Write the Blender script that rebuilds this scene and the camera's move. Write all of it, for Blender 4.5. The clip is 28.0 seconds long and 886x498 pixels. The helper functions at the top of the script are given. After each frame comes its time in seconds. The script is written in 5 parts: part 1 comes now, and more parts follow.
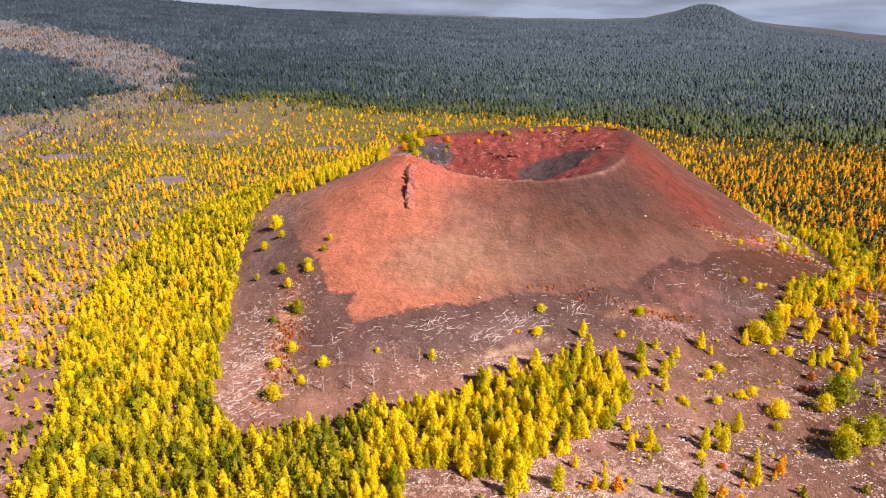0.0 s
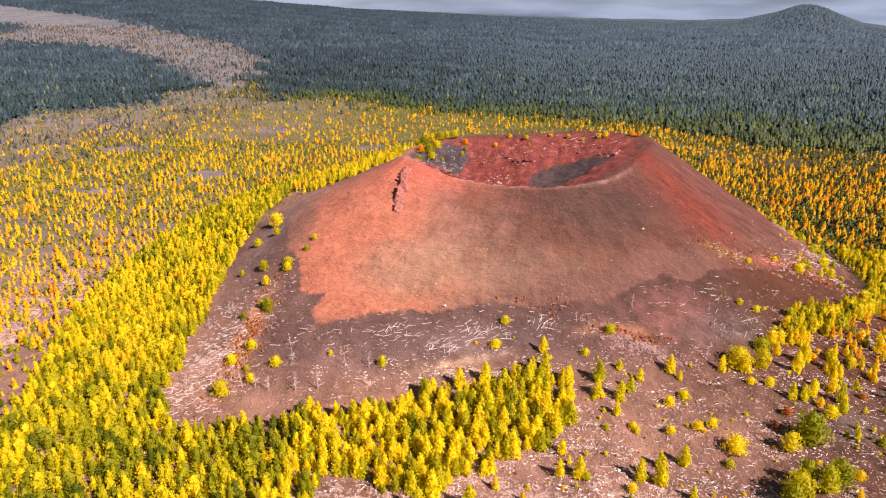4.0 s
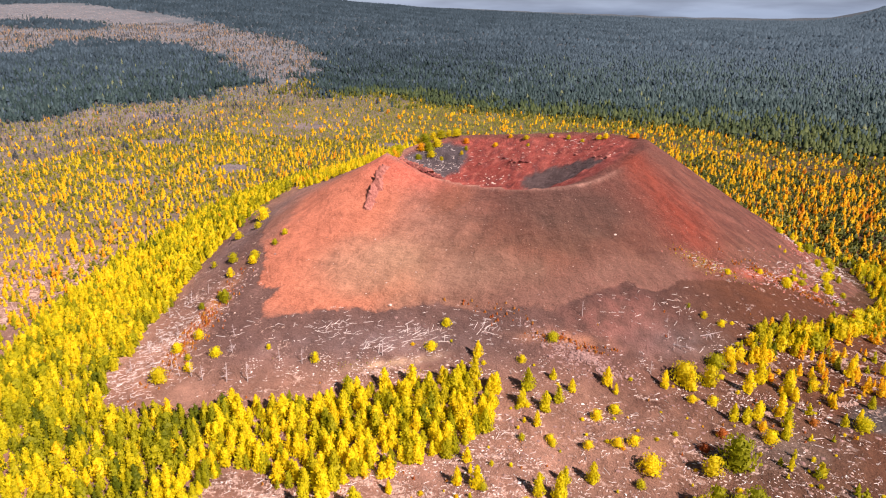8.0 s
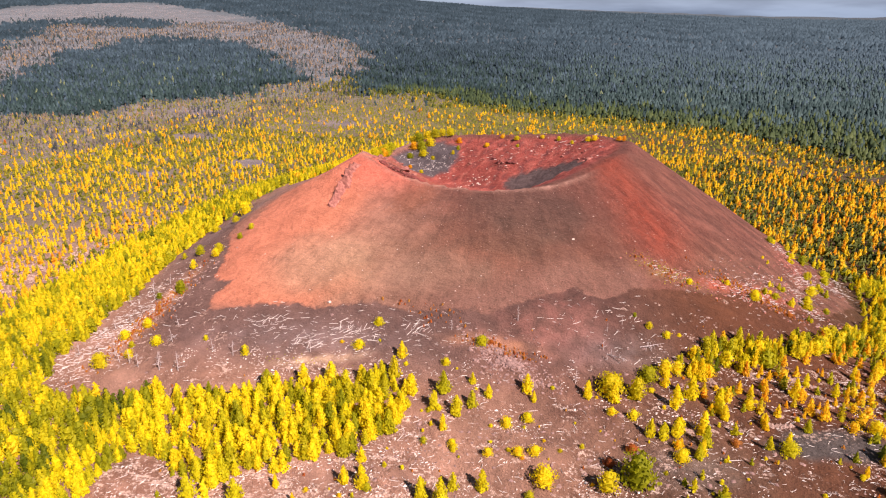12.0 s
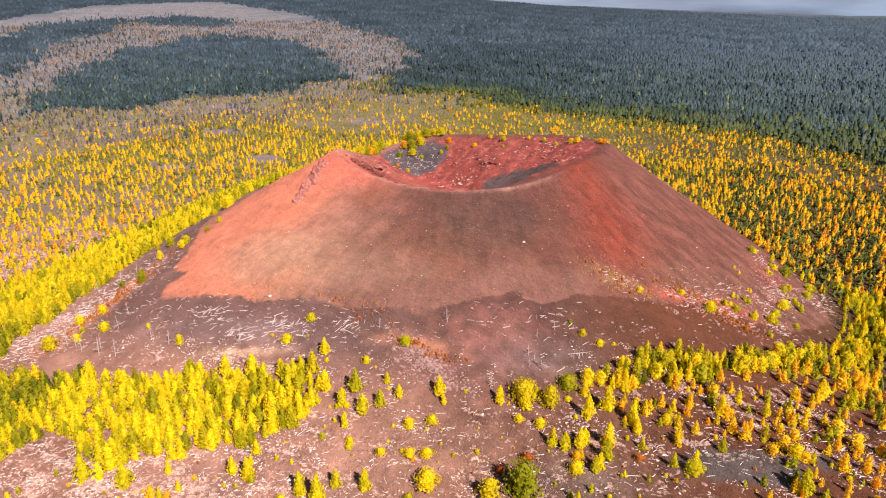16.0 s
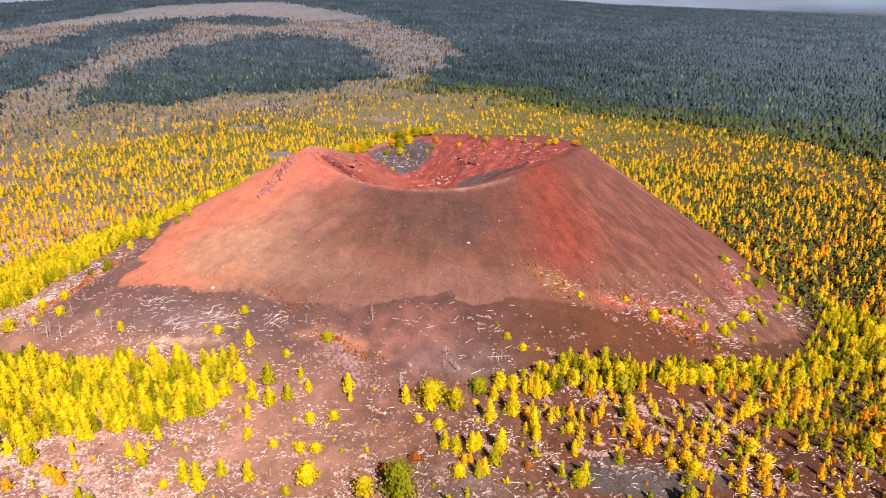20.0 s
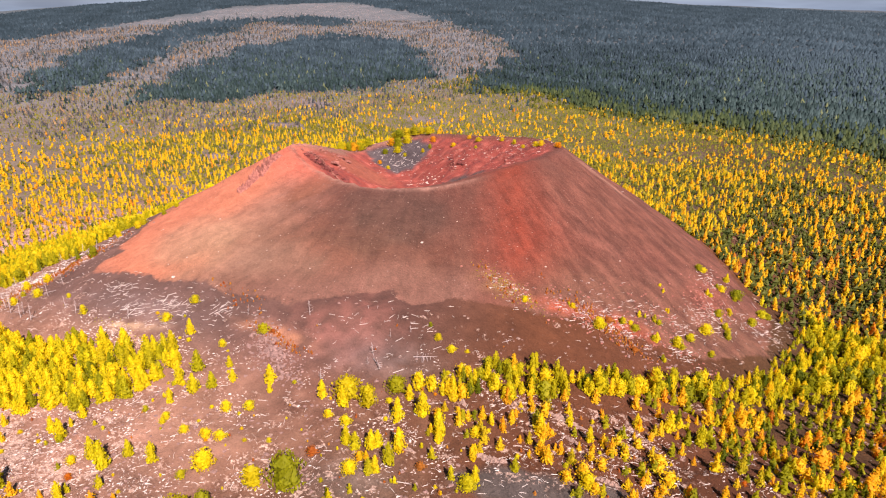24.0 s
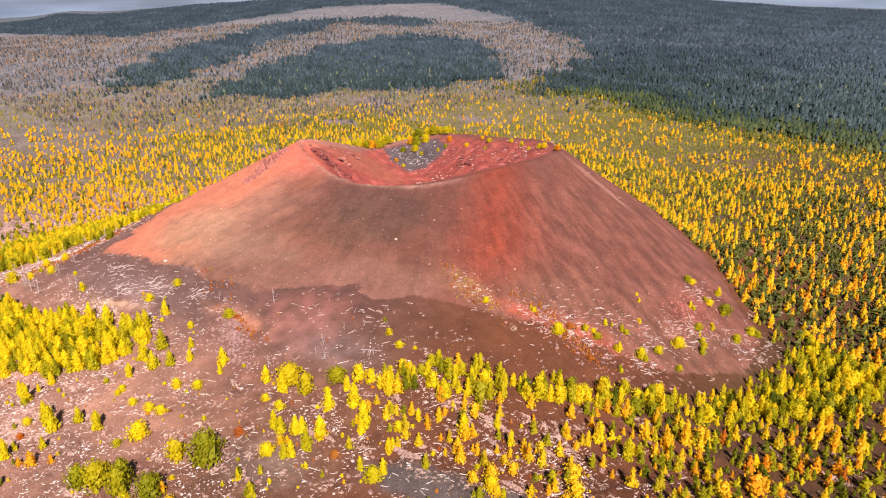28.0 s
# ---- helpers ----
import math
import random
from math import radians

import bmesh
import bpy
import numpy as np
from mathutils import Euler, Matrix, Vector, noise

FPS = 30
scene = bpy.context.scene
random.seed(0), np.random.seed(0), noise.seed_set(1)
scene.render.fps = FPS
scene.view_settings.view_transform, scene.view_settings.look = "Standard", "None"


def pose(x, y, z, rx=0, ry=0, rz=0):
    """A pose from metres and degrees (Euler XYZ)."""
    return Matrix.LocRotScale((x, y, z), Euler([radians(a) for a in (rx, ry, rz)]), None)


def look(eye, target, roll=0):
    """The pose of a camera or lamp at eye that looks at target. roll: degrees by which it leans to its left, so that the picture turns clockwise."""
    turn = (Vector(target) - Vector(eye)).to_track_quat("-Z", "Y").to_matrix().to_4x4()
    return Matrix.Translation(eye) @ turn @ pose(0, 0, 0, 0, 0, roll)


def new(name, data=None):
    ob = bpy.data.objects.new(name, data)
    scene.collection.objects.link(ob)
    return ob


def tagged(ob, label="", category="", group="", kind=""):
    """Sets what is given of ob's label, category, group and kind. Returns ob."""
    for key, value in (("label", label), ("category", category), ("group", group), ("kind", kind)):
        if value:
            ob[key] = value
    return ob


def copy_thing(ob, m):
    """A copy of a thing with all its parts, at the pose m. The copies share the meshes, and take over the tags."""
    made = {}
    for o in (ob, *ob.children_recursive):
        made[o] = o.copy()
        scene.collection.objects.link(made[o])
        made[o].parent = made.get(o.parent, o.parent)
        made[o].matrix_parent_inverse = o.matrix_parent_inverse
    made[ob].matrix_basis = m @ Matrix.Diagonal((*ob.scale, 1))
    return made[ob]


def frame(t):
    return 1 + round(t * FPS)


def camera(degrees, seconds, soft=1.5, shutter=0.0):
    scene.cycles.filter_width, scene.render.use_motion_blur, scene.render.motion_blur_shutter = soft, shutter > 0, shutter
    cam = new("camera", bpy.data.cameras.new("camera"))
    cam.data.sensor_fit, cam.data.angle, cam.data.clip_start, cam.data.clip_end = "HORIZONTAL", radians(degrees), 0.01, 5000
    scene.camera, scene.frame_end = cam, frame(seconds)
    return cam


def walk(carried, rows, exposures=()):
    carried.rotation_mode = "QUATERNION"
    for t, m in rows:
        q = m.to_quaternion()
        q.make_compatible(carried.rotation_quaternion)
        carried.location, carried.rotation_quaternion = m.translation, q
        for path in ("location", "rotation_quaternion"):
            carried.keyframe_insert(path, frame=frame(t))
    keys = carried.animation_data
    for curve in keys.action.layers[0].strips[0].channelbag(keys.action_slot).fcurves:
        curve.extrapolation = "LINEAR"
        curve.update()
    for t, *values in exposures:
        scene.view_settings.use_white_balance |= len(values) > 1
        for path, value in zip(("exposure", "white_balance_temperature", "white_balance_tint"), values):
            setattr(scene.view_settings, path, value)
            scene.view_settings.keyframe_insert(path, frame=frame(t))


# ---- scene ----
cam = camera(66.50, 28.0, soft=1.1)
# seconds, place, heading, pitch and roll of the drone's camera
PATH = [
    (0, 0.00, 0.00, 127.00, 0.000, -19.206, -0.043),
    (3, 35.05, 6.43, 127.52, 5.634, -19.177, 0.050),
    (6, 70.90, 14.51, 127.28, 10.716, -19.233, 0.084),
    (8, 95.32, 20.93, 127.02, 13.750, -19.289, 0.057),
    (11, 131.21, 32.37, 127.00, 18.096, -19.353, 0.032),
    (14.5, 171.90, 48.26, 126.95, 22.997, -19.419, 0.028),
    (17, 200.69, 61.74, 127.00, 26.409, -19.458, 0.018),
    (20, 234.54, 79.75, 126.90, 30.490, -19.485, -0.025),
    (23.5, 272.33, 104.37, 126.62, 35.908, -19.432, -0.047),
    (25, 287.37, 115.02, 126.40, 38.641, -19.425, -0.000),
    (28, 316.87, 137.86, 126.43, 44.445, -19.381, 0.162),
]
walk(cam, [(t, pose(x, y, z, 90 + pitch, 0, yaw) @ pose(0, 0, 0, 0, 0, roll)) for t, x, y, z, yaw, pitch, roll in PATH],
     exposures=[(0, 0.94, 6840, 35), (12, 0.91, 6650, 32), (28, 0.84, 6650, 32)])

# ---- world and sun ----
SUN_DIR = Vector((0.76, -0.52, 0.76)).normalized()
world = bpy.data.worlds.new("world")
scene.world = world
world.use_nodes = True
wt = world.node_tree
wt.nodes.clear()
w_out = wt.nodes.new("ShaderNodeOutputWorld")
w_bg = wt.nodes.new("ShaderNodeBackground")
w_cl = wt.nodes.new("ShaderNodeBackground")
w_mix = wt.nodes.new("ShaderNodeMixShader")
w_sky = wt.nodes.new("ShaderNodeTexSky")
w_sky.sky_type = "NISHITA"
w_sky.sun_disc = False
w_sky.sun_elevation = math.asin(SUN_DIR.z)
w_sky.sun_rotation = math.atan2(SUN_DIR.x, SUN_DIR.y)
w_co = wt.nodes.new("ShaderNodeTexCoord")
w_map = wt.nodes.new("ShaderNodeMapping")
w_map.inputs["Scale"].default_value = (2.2, 2.2, 16)
w_no = wt.nodes.new("ShaderNodeTexNoise")
w_no.inputs["Scale"].default_value = 2.6
w_no.inputs["Detail"].default_value = 6
w_rp = wt.nodes.new("ShaderNodeValToRGB")
w_rp.color_ramp.elements[0].position, w_rp.color_ramp.elements[0].color = 0.34, (0.18, 0.33, 0.50, 1)
w_rp.color_ramp.elements[1].position, w_rp.color_ramp.elements[1].color = 0.64, (0.46, 0.72, 0.96, 1)
wt.links.new(w_co.outputs["Generated"], w_map.inputs["Vector"])
wt.links.new(w_map.outputs["Vector"], w_no.inputs["Vector"])
wt.links.new(w_no.outputs["Fac"], w_rp.inputs["Fac"])
w_sep = wt.nodes.new("ShaderNodeSeparateXYZ")
w_up = wt.nodes.new("ShaderNodeMapRange")
for slot, value in zip(("From Min", "From Max", "To Min", "To Max"), (0.0, 0.5, 0.42, 0.13)):
    w_up.inputs[slot].default_value = value
wt.links.new(w_co.outputs["Generated"], w_sep.inputs[0])
wt.links.new(w_sep.outputs["Z"], w_up.inputs["Value"])
wt.links.new(w_up.outputs["Result"], w_cl.inputs["Strength"])
wt.links.new(w_rp.outputs["Color"], w_cl.inputs["Color"])
wt.links.new(w_sky.outputs["Color"], w_bg.inputs["Color"])
w_bg.inputs["Strength"].default_value = 0.06
w_mix.inputs[0].default_value = 0.72
wt.links.new(w_bg.outputs[0], w_mix.inputs[1])
wt.links.new(w_cl.outputs[0], w_mix.inputs[2])
wt.links.new(w_mix.outputs[0], w_out.inputs["Surface"])

sun_data = bpy.data.lights.new("sun", "SUN")
sun_data.energy, sun_data.angle, sun_data.color = 5.0, radians(0.6), (1.0, 0.95, 0.87)
sun = new("sun", sun_data)
sun.matrix_world = look(SUN_DIR * 500, (0, 0, 0))


# ---- materials ----
def material(name, rough=0.9):
    m = bpy.data.materials.new(name)
    m.use_nodes = True
    nt = m.node_tree
    b = nt.nodes["Principled BSDF"]
    b.inputs["Roughness"].default_value = rough
    b.inputs["Specular IOR Level"].default_value = 0.25
    return m, nt, b


def node(nt, kind, **values):
    n = nt.nodes.new(kind)
    for k, v in values.items():
        n.inputs[k.replace("_", " ")].default_value = v
    return n


def noise_node(nt, scale, detail=4.0, rough=0.6):
    co = nt.nodes.new("ShaderNodeTexCoord")
    n = node(nt, "ShaderNodeTexNoise", Scale=scale, Detail=detail, Roughness=rough)
    nt.links.new(co.outputs["Object"], n.inputs["Vector"])
    return n


def ramp(nt, source, stops):
    r = nt.nodes.new("ShaderNodeValToRGB")
    while len(r.color_ramp.elements) < len(stops):
        r.color_ramp.elements.new(0.5)
    for e, (p, c) in zip(r.color_ramp.elements, stops):
        e.position, e.color = p, (c, c, c, 1) if isinstance(c, (int, float)) else (*c, 1)
    nt.links.new(source, r.inputs["Fac"])
    return r.outputs["Color"]


def mix(nt, fac, a, b, mode="MIX"):
    m = nt.nodes.new("ShaderNodeMix")
    m.data_type, m.blend_type = "RGBA", mode
    for sock, v in ((m.inputs[0], fac), (m.inputs[6], a), (m.inputs[7], b)):
        if isinstance(v, (int, float)):
            sock.default_value = v
        elif isinstance(v, tuple):
            sock.default_value = (*v, 1)
        else:
            nt.links.new(v, sock)
    return m.outputs[2]


def attr(nt, name):
    a = nt.nodes.new("ShaderNodeAttribute")
    a.attribute_name = name
    return a


def calc(nt, op, a, b=0.0):
    m = nt.nodes.new("ShaderNodeMath")
    m.operation = op
    for sock, v in zip(m.inputs, (a, b)):
        if isinstance(v, (int, float)):
            sock.default_value = v
        else:
            nt.links.new(v, sock)
    return m.outputs[0]


def bump(nt, b, source, strength, distance):
    n = node(nt, "ShaderNodeBump", Strength=strength, Distance=distance)
    nt.links.new(source, n.inputs["Height"])
    nt.links.new(n.outputs["Normal"], b.inputs["Normal"])


def leaf_material(name, stops, tint_from="attribute", lit_by=0.45):
    """Autumn leaves or needles: one colour a plant from its own tint, patchy within the crown, with light shining through."""
    m, nt, b = material(name, 0.65)
    if tint_from == "attribute":
        t = attr(nt, "tint").outputs["Fac"]
    else:
        t = nt.nodes.new("ShaderNodeObjectInfo").outputs["Random"]
    n = noise_node(nt, 0.55, 3)
    t2 = calc(nt, "ADD", t, calc(nt, "MULTIPLY", calc(nt, "SUBTRACT", n.outputs["Fac"], 0.5), 0.35))
    col = ramp(nt, t2, stops)
    fine = noise_node(nt, 3.1, 2)
    col = mix(nt, 1.0, col, ramp(nt, fine.outputs["Fac"], [(0.3, 0.75), (0.7, 1.08)]), "MULTIPLY")
    nt.links.new(col, b.inputs["Base Color"])
    tr = nt.nodes.new("ShaderNodeBsdfTranslucent")
    nt.links.new(col, tr.inputs["Color"])
    ms = nt.nodes.new("ShaderNodeMixShader")
    ms.inputs[0].default_value = lit_by
    nt.links.new(b.outputs[0], ms.inputs[1])
    nt.links.new(tr.outputs[0], ms.inputs[2])
    nt.links.new(ms.outputs[0], nt.nodes["Material Output"].inputs["Surface"])
    return m


M_STRIP = leaf_material("leaves_yellow_green", [(0.0, (0.12, 0.155, 0.005)), (0.28, (0.42, 0.40, 0.004)), (0.55, (0.90, 0.74, 0.004)), (0.85, (0.94, 0.63, 0.006)), (1.0, (0.86, 0.34, 0.010))], lit_by=0.55)
M_LARCH = leaf_material("needles_golden", [(0.0, (0.14, 0.16, 0.010)), (0.2, (0.44, 0.39, 0.010)), (0.42, (0.90, 0.65, 0.008)), (0.7, (0.94, 0.56, 0.010)), (0.9, (0.88, 0.40, 0.014)), (1.0, (0.62, 0.20, 0.02))], lit_by=0.5)
M_TREE = leaf_material("leaves_bright_yellow", [(0.0, (0.60, 0.56, 0.006)), (0.35, (0.92, 0.79, 0.004)), (1.0, (0.98, 0.79, 0.005))], "object", 0.6)
M_GOLD = leaf_material("needles_gold_single", [(0.0, (0.48, 0.43, 0.006)), (0.25, (0.92, 0.70, 0.005)), (0.6, (0.97, 0.60, 0.006)), (0.85, (0.90, 0.42, 0.010)), (1.0, (0.70, 0.20, 0.012))], "object", 0.6)
M_BROAD = leaf_material("leaves_green_single", [(0.0, (0.33, 0.34, 0.006)), (0.5, (0.50, 0.47, 0.005)), (1.0, (0.80, 0.66, 0.005))], "object", 0.6)
M_GREEN = leaf_material("leaves_olive_green", [(0.0, (0.055, 0.080, 0.014)), (0.5, (0.16, 0.165, 0.018)), (1.0, (0.40, 0.32, 0.016))], lit_by=0.3)
M_DARK = leaf_material("needles_dark", [(0.0, (0.013, 0.031, 0.027)), (0.5, (0.030, 0.059, 0.054)), (0.9, (0.069, 0.116, 0.110)), (1.0, (0.193, 0.219, 0.087))], lit_by=0.25)
# Bluer, paler needles for far trees: distance haze put into the colour
M_HAZE = leaf_material("needles_haze_blue", [(0.0, (0.020, 0.039, 0.047)), (0.5, (0.041, 0.071, 0.087)), (1.0, (0.077, 0.125, 0.150))], lit_by=0.25)
M_CONIFER = leaf_material("needles_mid_green", [(0.0, (0.023, 0.044, 0.019)), (0.5, (0.055, 0.086, 0.031)), (1.0, (0.118, 0.149, 0.044))], lit_by=0.3)
M_FAR = leaf_material("needles_pale_far", [(0.0, (0.053, 0.065, 0.066)), (0.4, (0.109, 0.109, 0.109)), (0.75, (0.297, 0.219, 0.135)), (1.0, (0.481, 0.289, 0.132))])
M_RED = leaf_material("leaves_rust_red", [(0.0, (0.30, 0.05, 0.02)), (0.6, (0.50, 0.14, 0.02)), (1.0, (0.55, 0.25, 0.03))])


def plain_material(name, dark, light, scale, rough=0.9, depth=0.3):
    m, nt, b = material(name, rough)
    n = noise_node(nt, scale, 5)
    nt.links.new(ramp(nt, n.outputs["Fac"], [(0.3, dark), (0.7, light)]), b.inputs["Base Color"])
    bump(nt, b, n.outputs["Fac"], 0.6, depth)
    return m


M_BARK = plain_material("bark", (0.06, 0.045, 0.035), (0.16, 0.12, 0.10), 2.0)
M_LOG = plain_material("bleached_wood", (0.42, 0.34, 0.29), (0.85, 0.78, 0.70), 1.3, 0.8, 0.05)
M_SNAG = plain_material("grey_dead_wood", (0.28, 0.22, 0.20), (0.66, 0.56, 0.51), 1.0, 0.85, 0.05)
M_ROCK = plain_material("lava_rock", (0.13, 0.075, 0.065), (0.36, 0.22, 0.18), 0.8, 0.95, 0.3)
M_REDROCK = plain_material("red_scoria_rock", (0.16, 0.05, 0.038), (0.42, 0.17, 0.125), 0.7, 0.95, 0.4)
# red rock whose dark end stands in for shade between its blocks
M_DARKRED_SHADE = plain_material("dark_red_scoria_shade", (0.050, 0.012, 0.010), (0.26, 0.070, 0.056), 0.9, 0.95, 0.4)
M_CRUST = plain_material("lava_crust", (0.13, 0.078, 0.062), (0.40, 0.27, 0.21), 2.2, 0.95, 0.3)
M_PALE = plain_material("lichen_rock", (0.30, 0.21, 0.17), (0.70, 0.55, 0.46), 1.1, 0.95, 0.2)


# ---- shape of the land ----
CRATER = (40.0, 415.0)
# rim knots round the crater: x, y, height of the crest, fall of the outer flank per metre
RIM = [
    (119, 425, 58, .66), (112, 396, 55, .62), (102, 374, 51, .56), (85, 354, 47, .52), (62, 344, 46, .46),
    (36, 346, 45, .37), (14, 352, 46, .32), (-2, 352, 51, .40), (-16, 358, 57, .50), (-26, 385, 51, .50),
    (-33, 405, 45, .42), (-36, 422, 40.5, .36), (-40, 441, 39, .34), (-33, 457, 41.5, .38), (-20, 464, 46, .45), (-5, 469, 48, .50), (10, 471, 49.5, .52),
    (28, 466, 51, .56), (46, 460, 53, .60), (96, 451, 57, .63),
]
_k = sorted((math.atan2(y - CRATER[1], x - CRATER[0]), math.hypot(x - CRATER[0], y - CRATER[1]), z, s) for x, y, z, s in RIM)
_a = np.array([k[0] + o for o in (-2 * math.pi, 0, 2 * math.pi) for k in _k])
_fine = np.linspace(-math.pi, math.pi, 721)


def _ring(i):
    """One column of the rim knots as a smooth closed table over the angle."""
    v = np.interp(_fine, _a, np.array([k[i] for k in _k] * 3))
    ext = np.concatenate([v[-21:-1], v, v[1:21]])
    return np.convolve(ext, np.hanning(41)[1:-1] / np.hanning(41)[1:-1].sum(), "same")[20:-20]


RING_R, RING_Z, RING_S = _ring(1), _ring(2), _ring(3)
FAR_D = [0, 700, 1000, 1250, 1500, 2000, 2600, 3200, 4000, 4700]
FAR_Z = [-9, -7, -3, 8, 26, 62, 100, 132, 172, 190]


def smax(a, b, k):
    return (a + b + np.sqrt((a - b) ** 2 + k * k)) / 2


def lumps(x, y, size, seed):
    """Cheap smooth noise in -1..1 from a few crossed waves."""
    rng = np.random.RandomState(seed)
    v = np.zeros_like(x)
    for i in range(9):
        ang, ph, f = rng.uniform(0, 6.28), rng.uniform(0, 6.28), 6.28 / (size * rng.uniform(.6, 1.6))
        v = v + np.sin((x * np.cos(ang) + y * np.sin(ang)) * f + ph + 1.3 * np.sin((x * np.sin(ang) - y * np.cos(ang)) * f * .7 + ph * 2))
    return v / 4.5


def polar(x, y):
    dx, dy = x - CRATER[0], y - CRATER[1]
    th = np.arctan2(dy, dx)
    return np.hypot(dx, dy), np.interp(th, _fine, RING_R), np.interp(th, _fine, RING_Z), np.interp(th, _fine, RING_S), th


RIM_LINE = np.stack([CRATER[0] + RING_R[::8] * np.cos(_fine[::8]), CRATER[1] + RING_R[::8] * np.sin(_fine[::8])], -1)


def into_crater(x, y, rho, r):
    """Metres from the nearest point of the rim, for places inside it."""
    out = np.zeros_like(rho)
    m = rho < r
    if m.any():
        p = np.stack([x[m], y[m]], -1)
        best = np.full(len(p), 1e9)
        for a, b in zip(RIM_LINE[:-1], RIM_LINE[1:]):
            u = np.clip(((p - a) @ (b - a)) / ((b - a) @ (b - a)), 0, 1)
            best = np.minimum(best, np.hypot(*(p - a - u[:, None] * (b - a)).T))
        out[m] = best
    return out


def height(x, y):
    x, y = np.atleast_1d(np.asarray(x, float)), np.atleast_1d(np.asarray(y, float))
    rho, r, rz, s, th = polar(x, y)
    d = np.hypot(x - 150, y - 50)
    az = np.degrees(np.arctan2(-(x - 150), y - 50))
    plain = np.interp(d, FAR_D, FAR_Z) + lumps(x, y, 260, 3) * np.clip(d / 900, 0, 1) * 3.0
    # far volcano flank, highest ahead; its side falls fit the lens-bowed skyline in view
    lift = np.interp(az, [-60, -33, -25, -18, -10, -4, 5, 16, 30, 50, 61, 65, 70, 77, 110], [-270, -225, -142, -88, -96, -88, -64, -28, 50, 30, -22, -50, -88, -118, -130])
    plain = plain + lift * np.clip((d - 1500) / 2500, 0, 1.0)
    plain = plain + np.clip((d - 2600) / 900, 0, 1) * (84 * np.exp(-((az + 18.6) / 2.6) ** 2) + 22 * np.exp(-((az - 70.5) / 1.6) ** 2))
    plain = plain - 13.0 * np.clip((x - 185) / 60, 0, 1) * np.clip((950 - d) / 250, 0, 1) * np.clip((y - 300) / 60, 0, 1)
    plain = plain - 14.0 * np.clip((-x - 105) / 85, 0, 1) * np.clip((700 - d) / 180, 0, 1) * np.clip((560 - y) / 160, 0, 1)
    near = np.clip((420 - rho) / 200, 0, 1)
    plain = plain + near * (lumps(x, y, 45, 5) * 1.2 + lumps(x, y, 14, 8) * .45) * np.clip((rho - 165) / 40, 0, 1)
    ux, uy = (x - 94) * .85 - (y - 250) * .53, (x - 94) * .53 + (y - 250) * .85
    plain = plain + 1.8 * np.exp(-(ux / 12) ** 2 - (uy / 2.8) ** 2)
    foot = np.interp(np.degrees(th), [-180, -145, -130, -115, -60, -25, 0, 40, 120, 180], [11, 11, 17, 24, 24, 17, 6, 3, 6, 11])
    apron = plain + foot * np.exp(-np.clip(rho - 148, 0, None) / 42)
    flank = smax(rz - s * (rho - r), apron, 5.0)
    # crater bowl with ragged walls
    deep, deg = into_crater(x, y, rho, r), np.degrees(th)
    worn = 9.0 * np.clip(np.interp(deg, [-180, -150, -135, -110, -75, -50, 5, 25, 180], [.8, .9, .3, .0, .2, 1, 1, .1, .1]), 0, 1)
    wall = rz - .56 * deep * deep / (deep + worn + .01) - .56 * np.clip(deep - 26, 0, None) * .5
    bowl = smax(wall, 27.5 + .06 * (x - CRATER[0]) + .36 * np.clip(x - 52, 0, 45), 9.0) - 2.1
    bowl = bowl + (lumps(x, y, 13, 91) * .7 + lumps(x, y, 5.5, 92) * .35) * np.clip((r - rho) / 10, 0, 1)
    flank = flank + (lumps(x, y, 26, 93) * .5 + lumps(th * 70, rho * .3, 9, 94) * .35) * np.clip((rho - r) / 25, 0, 1) * np.clip((230 - rho) / 40, 0, 1)
    return np.where(rho > r, flank, np.minimum(bowl, rz))

# ---- the plan: outlines of the zones, seen from above ----
TOE = [(-93, 395), (-80, 340), (-68, 308), (-56, 290), (-50, 270), (-41, 266), (-36, 268), (-40, 256), (-36, 247), (-18, 251), (1, 256), (14, 256),
       (33, 263), (48, 261), (64, 266), (80, 270), (94, 285), (108, 300), (114, 297), (121, 298), (131, 311), (143, 319), (158, 327),
       (185, 347), (214, 366), (234, 400), (228, 432), (180, 472), (110, 496), (60, 492), (10, 518), (-38, 528), (-68, 500), (-82, 452), (-93, 420)]
STRIP = [(-70, 100), (-112, 118), (-127, 162), (-144, 220), (-168, 268), (-184, 304), (-194, 350), (-201, 400), (-190, 448), (-160, 502), (-130, 530), (-112, 520), (-108, 460),
         (-113, 400), (-109, 345), (-96, 282), (-91, 253), (-87, 232), (-80, 206), (-68, 190), (-45, 197), (-27, 201), (-11, 203), (8, 213), (25, 220),
         (39, 225), (56, 233), (64, 230), (68, 213), (58, 194), (47, 187), (33, 178), (22, 169), (6, 174), (-8, 174), (-11, 162), (-5, 150), (-15, 122)]
BAND = [(146, 268), (156, 284), (172, 305), (190, 314), (208, 330), (226, 358), (238, 386), (245, 420), (240, 455), (285, 450), (268, 396), (240, 360), (216, 326),
        (198, 306), (182, 292), (163, 272)]
BARE = [(90, 248), (140, 262), (150, 276), (168, 302), (188, 312), (206, 328), (224, 356), (236, 386), (240, 425), (225, 445), (200, 400), (185, 347), (143, 319), (108, 300), (80, 270)]
FOREST = [(2500, -600), (1000, 560), (640, 690), (480, 750), (390, 785), (285, 845), (180, 900), (30, 950), (-159, 1005), (-193, 1045), (-386, 1048),
          (-436, 1170), (-529, 1462), (-712, 1681), (-1363, 2139), (-2033, 2480), (-3300, 2800), (-3300, 5200), (5200, 5200), (5200, -600)]
